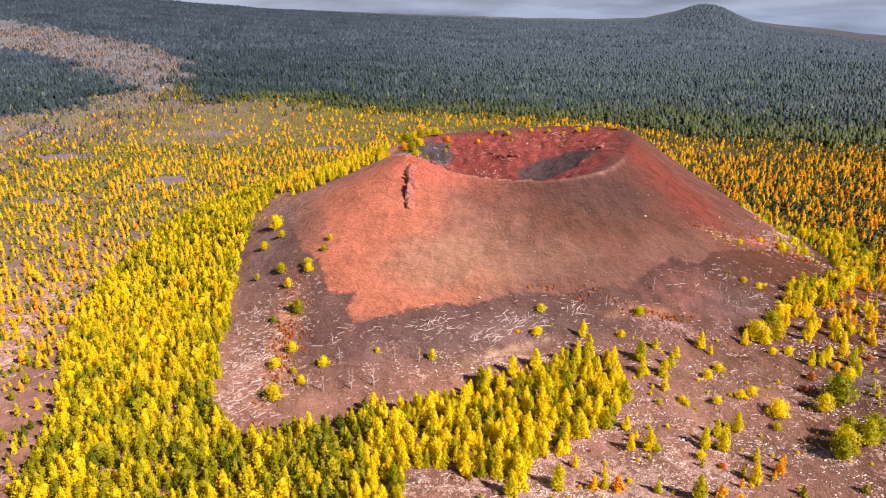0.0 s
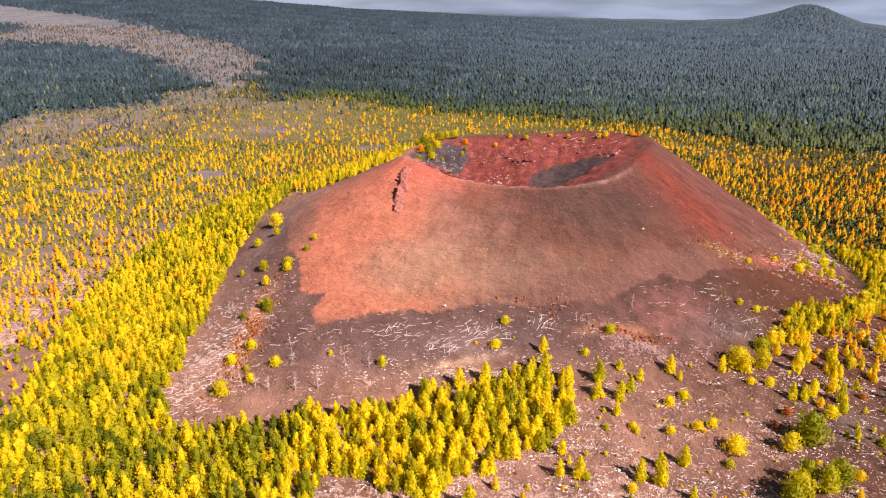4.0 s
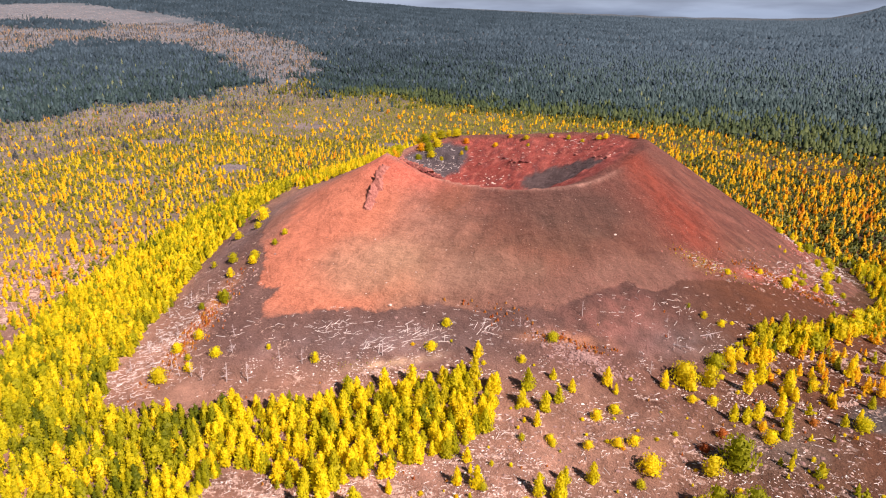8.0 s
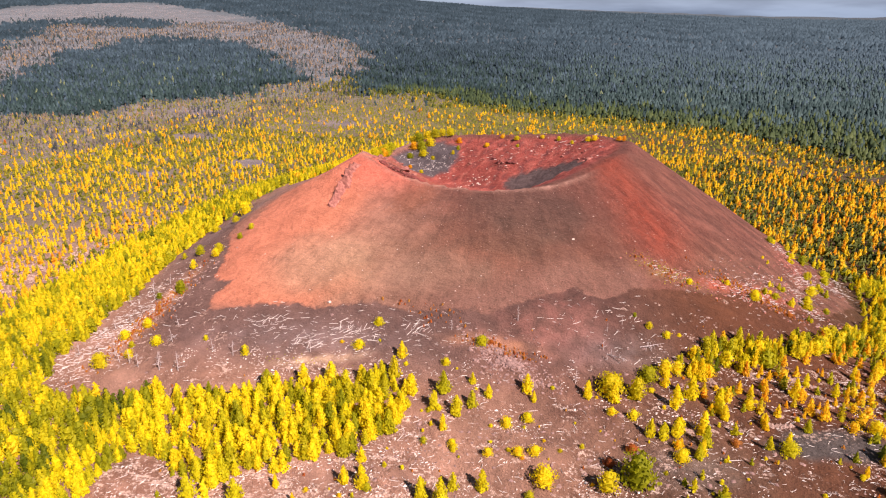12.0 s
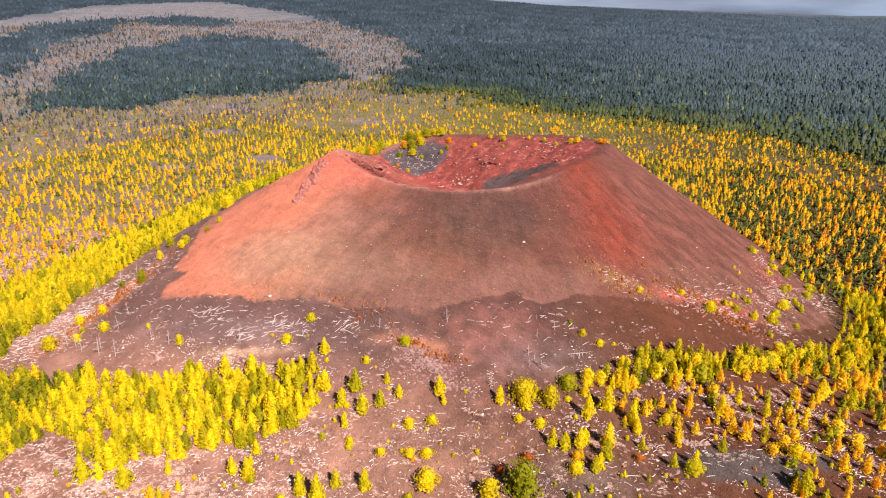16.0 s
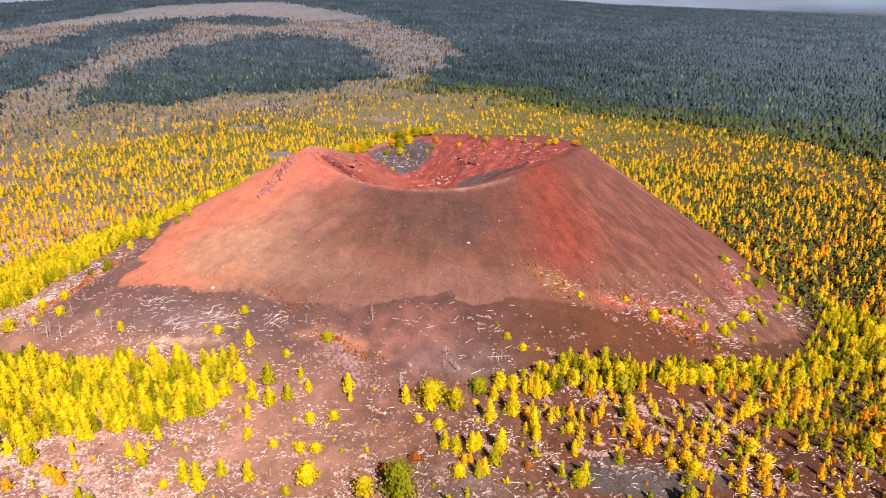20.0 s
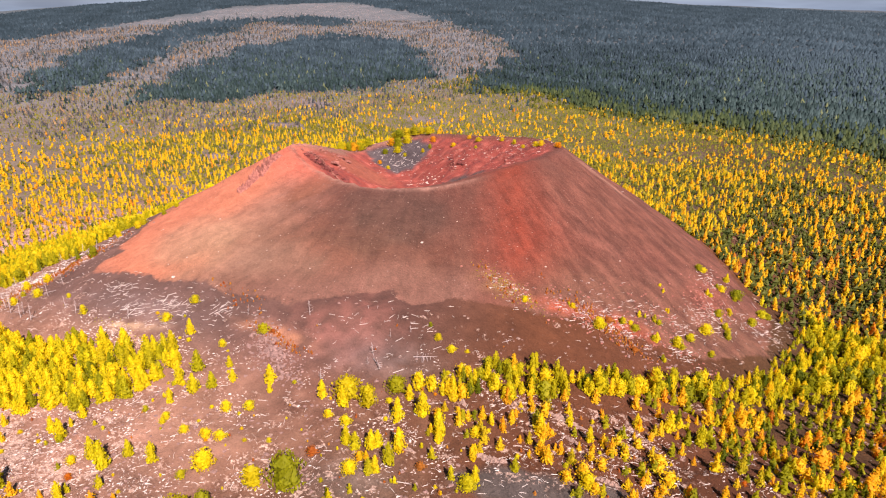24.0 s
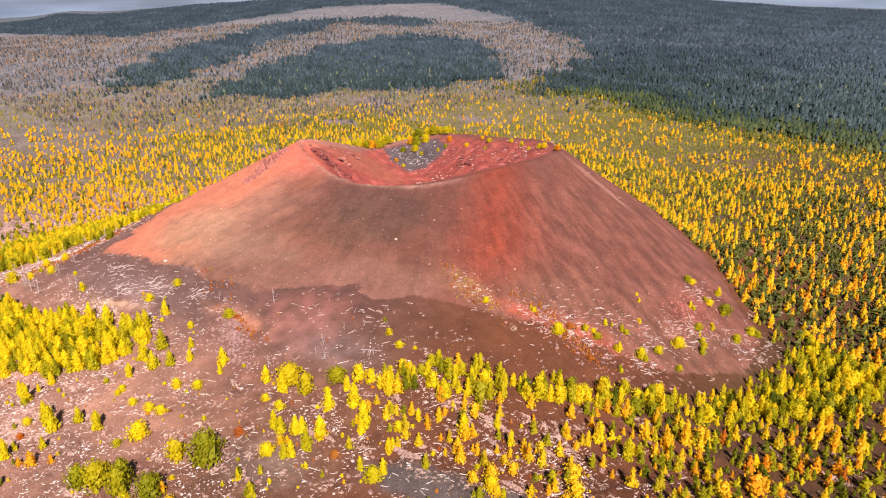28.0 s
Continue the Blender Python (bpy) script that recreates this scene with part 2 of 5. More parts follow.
HILL = [(-687, 648), (-869, 834), (-1093, 1163), (-1159, 1485), (-903, 1518), (-552, 1180), (-505, 1116), (-536, 983), (-621, 767)]
HILL_B = [(-825, 546), (-1098, 704), (-1337, 928), (-1735, 1473), (-1667, 1666), (-1418, 1382), (-1263, 1097), (-996, 799), (-866, 631)]
HILL_C = [(-1608, 1595), (-1621, 1827), (-1305, 1778), (-1303, 1625)]
WEST = [(-1720, 910), (-1935, 1340), (-2243, 2017), (-2033, 2480), (-3300, 2800), (-4700, 2000), (-4700, 300)]


def inside(poly, x, y):
    x, y = np.asarray(x, float), np.asarray(y, float)
    hit = np.zeros(x.shape, bool)
    for (ax, ay), (bx, by) in zip(poly, poly[1:] + poly[:1]):
        cross = (ay > y) != (by > y)
        with np.errstate(divide="ignore", invalid="ignore"):
            hit ^= cross & (x < (bx - ax) * (y - ay) / (by - ay + 1e-12) + ax)
    return hit


def depth_in(poly, x, y):
    """Metres inside (plus) or outside (minus) an outline."""
    x, y = np.asarray(x, float), np.asarray(y, float)
    best = np.full(x.shape, 1e9)
    for (ax, ay), (bx, by) in zip(poly, poly[1:] + poly[:1]):
        lx, ly = bx - ax, by - ay
        u = np.clip(((x - ax) * lx + (y - ay) * ly) / (lx * lx + ly * ly), 0, 1)
        best = np.minimum(best, np.hypot(x - ax - u * lx, y - ay - u * ly))
    return np.where(inside(poly, x, y), best, -best)


def dark_wood(x, y):
    wx, wy = x + lumps(x, y, 120, 21) * 30 + lumps(x, y, 30, 23) * 15, y + lumps(x, y, 120, 22) * 30 + lumps(x, y, 30, 24) * 15
    return inside(FOREST, wx, wy) | inside(HILL, wx, wy) | inside(HILL_B, wx, wy) | inside(HILL_C, wx, wy) | inside(WEST, wx, wy)


def mesh_from(name, verts, faces, mats, smooth=True, **attrs):
    """A mesh from arrays; attrs are one float, or four, a vertex."""
    me = bpy.data.meshes.new(name)
    verts, faces = np.asarray(verts, np.float32), np.asarray(faces, np.int32)
    n, k = faces.shape
    me.vertices.add(len(verts))
    me.vertices.foreach_set("co", verts.ravel())
    me.loops.add(n * k)
    me.loops.foreach_set("vertex_index", faces.ravel())
    me.polygons.add(n)
    me.polygons.foreach_set("loop_start", np.arange(n, dtype=np.int32) * k)
    me.polygons.foreach_set("use_smooth", np.full(n, smooth))
    me.update(calc_edges=True)
    for key, v in attrs.items():
        v = np.asarray(v, np.float32)
        if v.ndim == 2:
            a = me.attributes.new(key, "FLOAT_COLOR", "POINT")
            a.data.foreach_set("color", v.ravel())
        else:
            a = me.attributes.new(key, "FLOAT", "POINT")
            a.data.foreach_set("value", v)
    for m in mats if isinstance(mats, (list, tuple)) else [mats]:
        me.materials.append(m)
    return me


# ---- ground: one sheet to the horizon, finest round the cone ----
def grid_lines(a, b, step, lo, hi):
    mid = list(np.arange(a, b + .1, step))
    s, v = step, a
    left = []
    while v > lo:
        s *= 1.09
        v -= s
        left.append(v)
    s, v = step, b
    right = []
    while v < hi:
        s *= 1.09
        v += s
        right.append(v)
    return np.array(left[::-1] + mid + right)


gx, gy = grid_lines(-150, 300, 2.0, -4300, 4300), grid_lines(140, 540, 2.0, -900, 4600)
GX, GY = np.meshgrid(gx, gy)
GZ = height(GX, GY)


def soft(v, a, b):
    """Smooth step from 0 at a to 1 at b."""
    t = np.clip((v - a) / (b - a), 0, 1)
    return t * t * (3 - 2 * t)


def spot(x, y, cx, cy, rx, ry, turn=0.0):
    c, s = math.cos(math.radians(turn)), math.sin(math.radians(turn))
    dx, dy = x - cx, y - cy
    return np.exp(-((dx * c + dy * s) / rx) ** 2 - ((-dx * s + dy * c) / ry) ** 2)


def blend(base, colour, w):
    return base + (np.array(colour) - base) * w[..., None]


def patches(col, x, y, n2, grey, red, moss):
    """Named stains of the ground: wet grey ash, red cinder, rusty moss; plus painted cliff shade."""
    wet_ash = ((158, 222, 14, 7, 20, (0.13, 0.095, 0.088), 1.0), (131, 272, 20, 9, 25, grey, .9), (158, 226, 14, 8, 20, grey, .9), (20, 241, 45, 9, 12, grey, .6),)
    # the (3, 364) patch is shade between cliff blocks, put into the colour
    cinders_and_shade = ((110, 281, 17, 16, 0, red, .38), (95, 262, 22, 12, 30, red, .28), (186, 349, 15, 6, 32, (0.36, 0.080, 0.045), .75), (204, 410, 7, 13, -12, (0.25, 0.070, 0.048), .7), (190, 351, 9, 5, 30, (0.34, 0.080, 0.040), .8), (164, 337, 8, 3, 20, (0.42, 0.10, 0.055), 1.0), (3, 364, 10, 3.5, 12, (0.075, 0.018, 0.015), 1.1), (-4, 354, 9, 2.0, -12, (0.19, 0.045, 0.032), .8),)
    dry_moss = ((142, 330, 10, 4, 15, (0.26, 0.145, 0.065), .75), (-65, 252, 5, 30, 4, moss, 1.1), (84, 257, 15, 3, 10, moss, .9), (23, 231, 16, 1.8, 22, (0.50, 0.34, 0.22), 1.0), (-90, 222, 6, 26, 10, (0.33, 0.20, 0.15), .8), (-88, 340, 9, 60, 0, grey, .6))
    for cx, cy, rx, ry, turn, c, w in wet_ash + cinders_and_shade + dry_moss:
        col = blend(col, c, np.clip(spot(x, y, cx, cy, rx, ry, turn) * w * (.75 + .45 * lumps(x, y, 6, 39)) + n2 * .2 * spot(x, y, cx, cy, rx * 1.3, ry * 1.3, turn), 0, 1))
    return np.clip(col, .01, .9)


def cone_colours(x, y):
    rho, r, rz, s, th = polar(x, y)
    d = rho - r
    n1, n2 = lumps(x, y, 30, 31), lumps(x, y, 9, 32)
    deg = np.degrees(th)
    col = np.empty(x.shape + (3,))
    col[:] = (0.235, 0.118, 0.090)
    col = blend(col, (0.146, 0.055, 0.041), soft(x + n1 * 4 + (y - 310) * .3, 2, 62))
    streak = lumps(th * 95, d * .22, 10, 33)
    col = blend(col, (0.130, 0.068, 0.052), soft(n1, -.2, .9) * .3)
    col = col * (1 + .10 * streak * soft(d, 2, 20))[..., None]
    # orange face below the high shoulder
    o = np.clip(spot(x, y, -35, 300, 42, 46, 20) * 1.5 + spot(x, y, -8, 268, 28, 16) * .9 + spot(x, y, -45, 345, 32, 40) * .9, 0, 1)
    col = blend(col, (0.415, 0.146, 0.088), soft(o + n2 * .06, .02, 1.0))
    col = blend(col, (0.24, 0.120, 0.090), .5 * soft(spot(x, y, 8, 300, 20, 42, -8) + n1 * .08, .2, .9))
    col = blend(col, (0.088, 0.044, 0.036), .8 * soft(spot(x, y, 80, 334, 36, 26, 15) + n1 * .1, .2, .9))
    col = blend(col, (0.185, 0.070, 0.042), .7 * soft(spot(x, y, 22, 335, 14, 20, -10) + n2 * .1, .3, .9))
    col = blend(col, (0.17, 0.092, 0.070), .7 * soft(spot(x, y, -72, 330, 16, 45, 10) + n2 * .15, .3, .8))
    col = blend(col, (0.315, 0.178, 0.122), .65 * soft(spot(x, y, -2, 282, 34, 26, -5) + n1 * .1, .25, .9))
    tan_w = np.clip(spot(x, y, 75, 298, 80, 40, 20) * 1.1, 0, 1)
    col = col * (1 + tan_w[..., None] * np.array([.04, .17, .03]))
    col = blend(col, (0.255, 0.150, 0.108), .45 * soft(spot(x, y, 50, 286, 34, 16, 15) + n1 * .08, .25, .9))
    # dark red ray below the far shoulder and the red crest
    ray_w = np.exp(-((deg + 22 + d * .24) / 10.5) ** 2) * soft(d, -14, 0) * (1 - soft(d, 45, 78))
    col = blend(col, (0.215, 0.046, 0.026), np.clip(ray_w * (.90 + .15 * n2 + .12 * streak), 0, 1))
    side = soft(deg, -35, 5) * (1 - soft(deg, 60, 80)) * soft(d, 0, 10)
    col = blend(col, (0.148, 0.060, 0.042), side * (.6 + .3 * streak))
    crest = np.exp(-((deg + 125) / 16.0) ** 2) * np.exp(-(d / 16) ** 2)
    col = blend(col, (0.50, 0.13, 0.085), np.clip(crest, 0, 1))
    front = soft(deg, -165, -140) * (1 - soft(deg, -50, -25)) * np.exp(-((d - .3) / 1.5) ** 2)
    col = blend(col, (0.34, 0.185, 0.145), np.clip(front * (.75 + .3 * n2), 0, 1))
    col = blend(col, (0.285, 0.150, 0.110), .6 * soft(spot(x, y, 137, 434, 24, 3.6, 14) + n2 * .12, .25, .9))
    toe_in = depth_in(TOE, x, y)
    col = blend(col, (0.165, 0.086, 0.056), .6 * soft(toe_in, 48, 12) * soft(x, 135, 160) * soft(y, 440, 400) * (.8 + .3 * n2))
    col = blend(col, (0.190, 0.098, 0.074), .75 * soft(toe_in, 26, 6) * soft(x, 40, 70) * (1 - soft(x, 128, 150)) * soft(y, 400, 350))
    col = col * (1 - .10 * spot(x, y, 115, 350, 45, 50))[..., None]
    # crater: red walls, grey sand, a grey ash slide at its back left
    lip = np.interp(deg, [-180, -150, -130, -110, -75, -45, 0, 25, 180], [9, 12, 5, 1, 2, 9, 10, 1, 1])
    inn = soft(-d, lip * .6, lip + 5)
    col = blend(col, (0.25, 0.055, 0.042), inn)
    col = blend(col, (0.15, 0.045, 0.042), inn * soft(n2 + .5 * lumps(x, y, 5, 37), .1, .9) * .8)
    col = blend(col, (0.42, 0.13, 0.10), inn * soft(-n2 + .5 * lumps(x, y, 6, 38), .3, 1.0) * .7)
    col = blend(col, (0.26, 0.080, 0.052), inn * soft(spot(x, y, -8, 400, 24, 26, 15), .2, .6))
    col = blend(col, (0.082, 0.056, 0.055), inn * soft(spot(x, y, 71, 413, 27, 17, -18) + n2 * .05, .38, .5))
    col = blend(col, (0.082, 0.066, 0.072), inn * soft(spot(x, y, -15, 449, 24, 15, 15) + n2 * .08, .35, .5))
    return patches(col, x, y, n2, (0.165, 0.135, 0.135), (0.27, 0.105, 0.085), (0.36, 0.17, 0.10))


def clearing(x, y):
    """Bare lava clearings in the open woods, 0 to 1."""
    v = np.zeros_like(x)
    for cx, cy, rx, ry in ((-190, 428, 26, 18), (-370, 652, 42, 30), (-230, 560, 24, 20), (-300, 500, 20, 14), (-120, 700, 30, 20), (-480, 800, 50, 26), (-260, 800, 40, 20)):
        v = v + spot(x, y, cx, cy, rx, ry)
    return np.clip(v, 0, 1)


def ash_colours(x, y):
    n1, n2 = lumps(x, y, 40, 35), lumps(x, y, 11, 36)
    col = np.empty(x.shape + (3,))
    col[:] = (0.222, 0.117, 0.081)
    col = blend(col, (0.290, 0.158, 0.112), soft(n1, -.1, .9))
    col = blend(col, (0.108, 0.049, 0.034), .9 * soft(x + (y - 220) * .35 + n1 * 8, 80, 135))
    col = blend(col, (0.38, 0.215, 0.160), np.clip(.42 * spot(x, y, 66, 172, 52, 26) + .1 * n2, 0, 1))
    col = blend(col, (0.370, 0.205, 0.140), np.clip(.45 * spot(x, y, 112, 212, 36, 20, 15) + .1 * n2, 0, 1))
    near_cone = soft(-depth_in(TOE, x, y), 42, 12) * soft(y, 420, 330)
    col = blend(col, (0.112, 0.062, 0.052), .9 * near_cone)
    col = blend(col, (0.102, 0.050, 0.038), .8 * near_cone * soft(x, 60, 100))
    grey, red, moss = (0.185, 0.132, 0.125), (0.30, 0.120, 0.095), (0.42, 0.20, 0.11)
    col = patches(col, x, y, n2, grey, red, moss)
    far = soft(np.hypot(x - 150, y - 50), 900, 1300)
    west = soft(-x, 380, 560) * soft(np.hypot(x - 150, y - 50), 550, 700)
    olive = soft(np.hypot(x - 150, y - 50), 430, 560)
    col = blend(col, (0.104, 0.090, 0.034), .9 * olive * (1 - soft(x, 20, 140)))
    col = blend(col, (0.060, 0.044, 0.019), .9 * olive * soft(x, 20, 140))
    # distance haze put into the ash colour: western and far ground turns blue-grey
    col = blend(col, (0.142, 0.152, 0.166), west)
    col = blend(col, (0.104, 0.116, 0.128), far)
    col = blend(col, (0.112, 0.040, 0.021), .92 * soft(x + (y - 260) * .6, 128, 205) * (1 - far) * (1 - olive))
    col = blend(col, (0.062, 0.034, 0.017), .8 * soft(x, 205, 240) * soft(y, 318, 350) * (1 - olive))
    left = soft(-x, 120, 260) * soft(y, 150, 230)
    left_far = soft(np.hypot(x - 150, y - 50), 400, 620)
    col = blend(col, (0.262, 0.165, 0.138), left * .9 * (1 - far) * (1 - left_far))
    col = blend(col, (0.135, 0.108, 0.088), left * .75 * (1 - far) * left_far)
    col = blend(col, (0.150, 0.128, 0.140), .85 * np.clip(clearing(x, y) + .45 * soft(lumps(x, y, 30, 44), .45, .95) * (1 - far) * left_far * soft(-x, -400, -250), 0, 1))
    # wet ash; the sky's reflection is put into its cool grey colour
    wet = spot(x, y, 194, 250, 18, 9, 25) + spot(x, y, 208, 254, 9, 6, 10) + .7 * spot(x, y, 222, 266, 8, 5)
    col = blend(col, (0.088, 0.080, 0.092), .85 * soft(wet + .15 * n2, .25, .75))
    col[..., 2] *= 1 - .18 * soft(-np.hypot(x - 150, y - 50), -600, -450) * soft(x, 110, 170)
    return np.clip(col, .01, .9)


D_CAM = np.hypot(GX - 150, GY - 50)
tint = np.ones(GX.shape + (4,), np.float32)
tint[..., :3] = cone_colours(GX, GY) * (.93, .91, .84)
ash_tint = np.ones(GX.shape + (4,), np.float32)
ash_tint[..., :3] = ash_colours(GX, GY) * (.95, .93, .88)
toe = np.clip(depth_in(TOE, GX, GY), -60, 60)
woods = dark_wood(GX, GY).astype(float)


def lichen_at(x, y):
    d = np.hypot(x - 150, y - 50)
    v = .26 * soft(lumps(x, y, 34, 41), -.1, .8) + .20 * soft(lumps(x, y, 12, 42), .0, .8) + .62 * spot(x, y, 24, 164, 45, 16) + .35 * spot(x, y, 72, 178, 26, 18) + .08 * spot(x, y, 110, 200, 70, 40) + .65 * spot(x, y, -100, 225, 10, 45)
    v = v + .14 * spot(x, y, 215, 265, 70, 45) + .10 * spot(x, y, 120, 195, 60, 30) + .7 * spot(x, y, 122, 181, 7, 5) + .5 * spot(x, y, 27, 228, 22, 5, 15) + .5 * spot(x, y, -215, 290, 40, 80)
    v = np.clip(v, 0, 1)
    calm = np.clip(spot(x, y, 105, 277, 38, 22, 25) * 1.3 + spot(x, y, 190, 243, 18, 9, 25) * 1.4, 0, 1)
    near = soft(-np.hypot(x - 45, y - 400), -182, -160)
    under = .9 * np.maximum(soft(d, 350, 430) * soft(x, -140, -60), soft(d, 470, 560))
    return np.clip(v, 0, 1) * (1 - .9 * near) * (1 - calm) * (1 - under)


lichen = lichen_at(GX, GY)
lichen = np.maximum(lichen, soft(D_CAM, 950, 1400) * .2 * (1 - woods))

rho_g, rim_g, _, _, th_g = polar(GX, GY)
slope = np.stack([th_g * 75, rho_g - rim_g, rho_g * 0, rho_g * 0 + 1], -1)
ripple = soft(np.degrees(th_g), -48, -15) * (1 - soft(np.degrees(th_g), 70, 95)) * soft(rho_g - rim_g, 4, 20)
nx, ny = len(gx), len(gy)
idx = np.arange(nx * ny).reshape(ny, nx)
quads = np.stack([idx[:-1, :-1], idx[:-1, 1:], idx[1:, 1:], idx[1:, :-1]], -1).reshape(-1, 4)

m_ground, nt, b = material("volcanic_ground", 0.95)
b.inputs["Diffuse Roughness"].default_value = 1.0
t_attr = attr(nt, "tint").outputs["Color"]
n_big, n_mid, n_fine = noise_node(nt, 0.03, 5), noise_node(nt, 0.22, 6), noise_node(nt, 1.6, 5, 0.7)
edge = calc(nt, "ADD", attr(nt, "toe").outputs["Fac"], calc(nt, "MULTIPLY", calc(nt, "SUBTRACT", n_mid.outputs["Fac"], 0.5), 7.0))
cone_w = ramp(nt, calc(nt, "ADD", calc(nt, "MULTIPLY", edge, 0.6), 0.5), [(0.0, 0.0), (1.0, 1.0)])
ash = mix(nt, 1.0, attr(nt, "ash_tint").outputs["Color"], ramp(nt, n_big.outputs["Fac"], [(0.35, 0.8), (0.65, 1.15)]), "MULTIPLY")
co_l = nt.nodes.new("ShaderNodeTexCoord")
map_l = nt.nodes.new("ShaderNodeMapping")
map_l.inputs["Rotation"].default_value = (0, 0, radians(28))
map_l.inputs["Scale"].default_value = (0.075, 0.15, 0.3)
n_str = node(nt, "ShaderNodeTexNoise", Scale=1.0, Detail=8.0, Roughness=0.68)
nt.links.new(co_l.outputs["Object"], map_l.inputs["Vector"])
nt.links.new(map_l.outputs["Vector"], n_str.inputs["Vector"])
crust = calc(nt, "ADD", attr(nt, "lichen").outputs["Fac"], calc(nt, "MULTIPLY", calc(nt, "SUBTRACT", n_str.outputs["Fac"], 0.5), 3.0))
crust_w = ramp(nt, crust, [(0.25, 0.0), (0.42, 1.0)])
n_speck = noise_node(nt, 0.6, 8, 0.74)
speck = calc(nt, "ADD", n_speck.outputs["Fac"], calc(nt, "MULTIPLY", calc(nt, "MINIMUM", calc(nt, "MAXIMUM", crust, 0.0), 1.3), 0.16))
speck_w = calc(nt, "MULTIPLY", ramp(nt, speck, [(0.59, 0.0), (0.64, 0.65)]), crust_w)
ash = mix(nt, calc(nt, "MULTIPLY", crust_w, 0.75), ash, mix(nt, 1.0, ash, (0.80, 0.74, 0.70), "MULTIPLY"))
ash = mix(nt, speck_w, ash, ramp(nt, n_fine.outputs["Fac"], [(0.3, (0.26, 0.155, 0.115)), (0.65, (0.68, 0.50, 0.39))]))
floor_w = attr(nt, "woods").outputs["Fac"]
# haze is in the forest floor's colour too; it lifts the gaps between trees
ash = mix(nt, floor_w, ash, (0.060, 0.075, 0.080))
n_blot = noise_node(nt, 0.085, 9, 0.72)
ash = mix(nt, 1.0, ash, ramp(nt, n_blot.outputs["Fac"], [(0.32, 0.82), (0.5, 1.0), (0.7, 1.18)]), "MULTIPLY")
ash = mix(nt, 1.0, ash, ramp(nt, n_fine.outputs["Fac"], [(0.3, 0.80), (0.7, 1.16)]), "MULTIPLY")
map_s = nt.nodes.new("ShaderNodeMapping")
map_s.inputs["Scale"].default_value = (0.55, 0.05, 1.0)
map_s.inputs["Rotation"].default_value = (0, 0, radians(4))
n_run = node(nt, "ShaderNodeTexNoise", Scale=1.0, Detail=7.0, Roughness=0.6)
nt.links.new(attr(nt, "slope").outputs["Color"], map_s.inputs["Vector"])
nt.links.new(map_s.outputs["Vector"], n_run.inputs["Vector"])
cone_t = mix(nt, 1.0, t_attr, ramp(nt, n_blot.outputs["Fac"], [(0.32, 0.82), (0.68, 1.20)]), "MULTIPLY")
cone_t = mix(nt, 1.0, cone_t, ramp(nt, n_run.outputs["Fac"], [(0.3, 0.89), (0.7, 1.11)]), "MULTIPLY")
cone_t = mix(nt, 1.0, cone_t, ramp(nt, n_fine.outputs["Fac"], [(0.3, 0.68), (0.7, 1.26)]), "MULTIPLY")
map_r = nt.nodes.new("ShaderNodeMapping")
map_r.inputs["Scale"].default_value = (0.34, 0.07, 1.0)
map_r.inputs["Rotation"].default_value = (0, 0, radians(-34))
n_rip = node(nt, "ShaderNodeTexNoise", Scale=1.0, Detail=4.0, Roughness=0.55)
nt.links.new(attr(nt, "slope").outputs["Color"], map_r.inputs["Vector"])
nt.links.new(map_r.outputs["Vector"], n_rip.inputs["Vector"])
ripples = calc(nt, "MULTIPLY", n_rip.outputs["Fac"], attr(nt, "ripple").outputs["Fac"])
cone_t = mix(nt, attr(nt, "ripple").outputs["Fac"], cone_t, mix(nt, 1.0, cone_t, ramp(nt, n_rip.outputs["Fac"], [(0.38, 0.78), (0.62, 1.27)]), "MULTIPLY"))
n_peb = noise_node(nt, 2.6, 3, 0.6)
cone_t = mix(nt, ramp(nt, n_peb.outputs["Fac"], [(0.68, 0.0), (0.73, 0.6)]), cone_t, (0.48, 0.34, 0.26))
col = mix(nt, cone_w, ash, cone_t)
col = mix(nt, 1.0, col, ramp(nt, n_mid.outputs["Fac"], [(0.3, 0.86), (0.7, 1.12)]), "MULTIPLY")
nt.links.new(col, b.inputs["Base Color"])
relief = calc(nt, "ADD", n_fine.outputs["Fac"], calc(nt, "MULTIPLY", n_mid.outputs["Fac"], 3.0))
relief = calc(nt, "ADD", relief, calc(nt, "MULTIPLY", ripples, 2.5))
bump(nt, b, calc(nt, "ADD", relief, calc(nt, "MULTIPLY", calc(nt, "MULTIPLY", n_run.outputs["Fac"], cone_w), 0.45)), 1.0, 0.8)

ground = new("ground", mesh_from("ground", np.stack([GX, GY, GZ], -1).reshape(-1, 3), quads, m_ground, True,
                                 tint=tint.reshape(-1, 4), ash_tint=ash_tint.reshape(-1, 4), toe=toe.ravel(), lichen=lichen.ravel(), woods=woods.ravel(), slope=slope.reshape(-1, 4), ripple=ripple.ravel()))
tagged(ground, "cinder cone and dark volcanic ash plain rising to far slopes", "ground", kind="structure")

# ---- plants: shapes ----
RNG = np.random.RandomState(7)


def leaf_clump(rng, p, out, size):
    """A small pointed spray of leaves about p, its face turned roughly along out."""
    n = out + rng.normal(size=3) * .5
    n /= np.linalg.norm(n) + 1e-9
    up = np.array([rng.normal(0, .3), rng.normal(0, .3), 1.0]) + out * rng.uniform(0, 1.1)
    u = up - n * (up @ n)
    u /= np.linalg.norm(u) + 1e-9
    w = np.cross(n, u) * size * rng.uniform(.32, .55)
    u = u * size
    return [p - u * .55, p + w + n * size * .12, p + u * .75 + n * size * rng.uniform(.05, .4), p - w + n * size * .12]


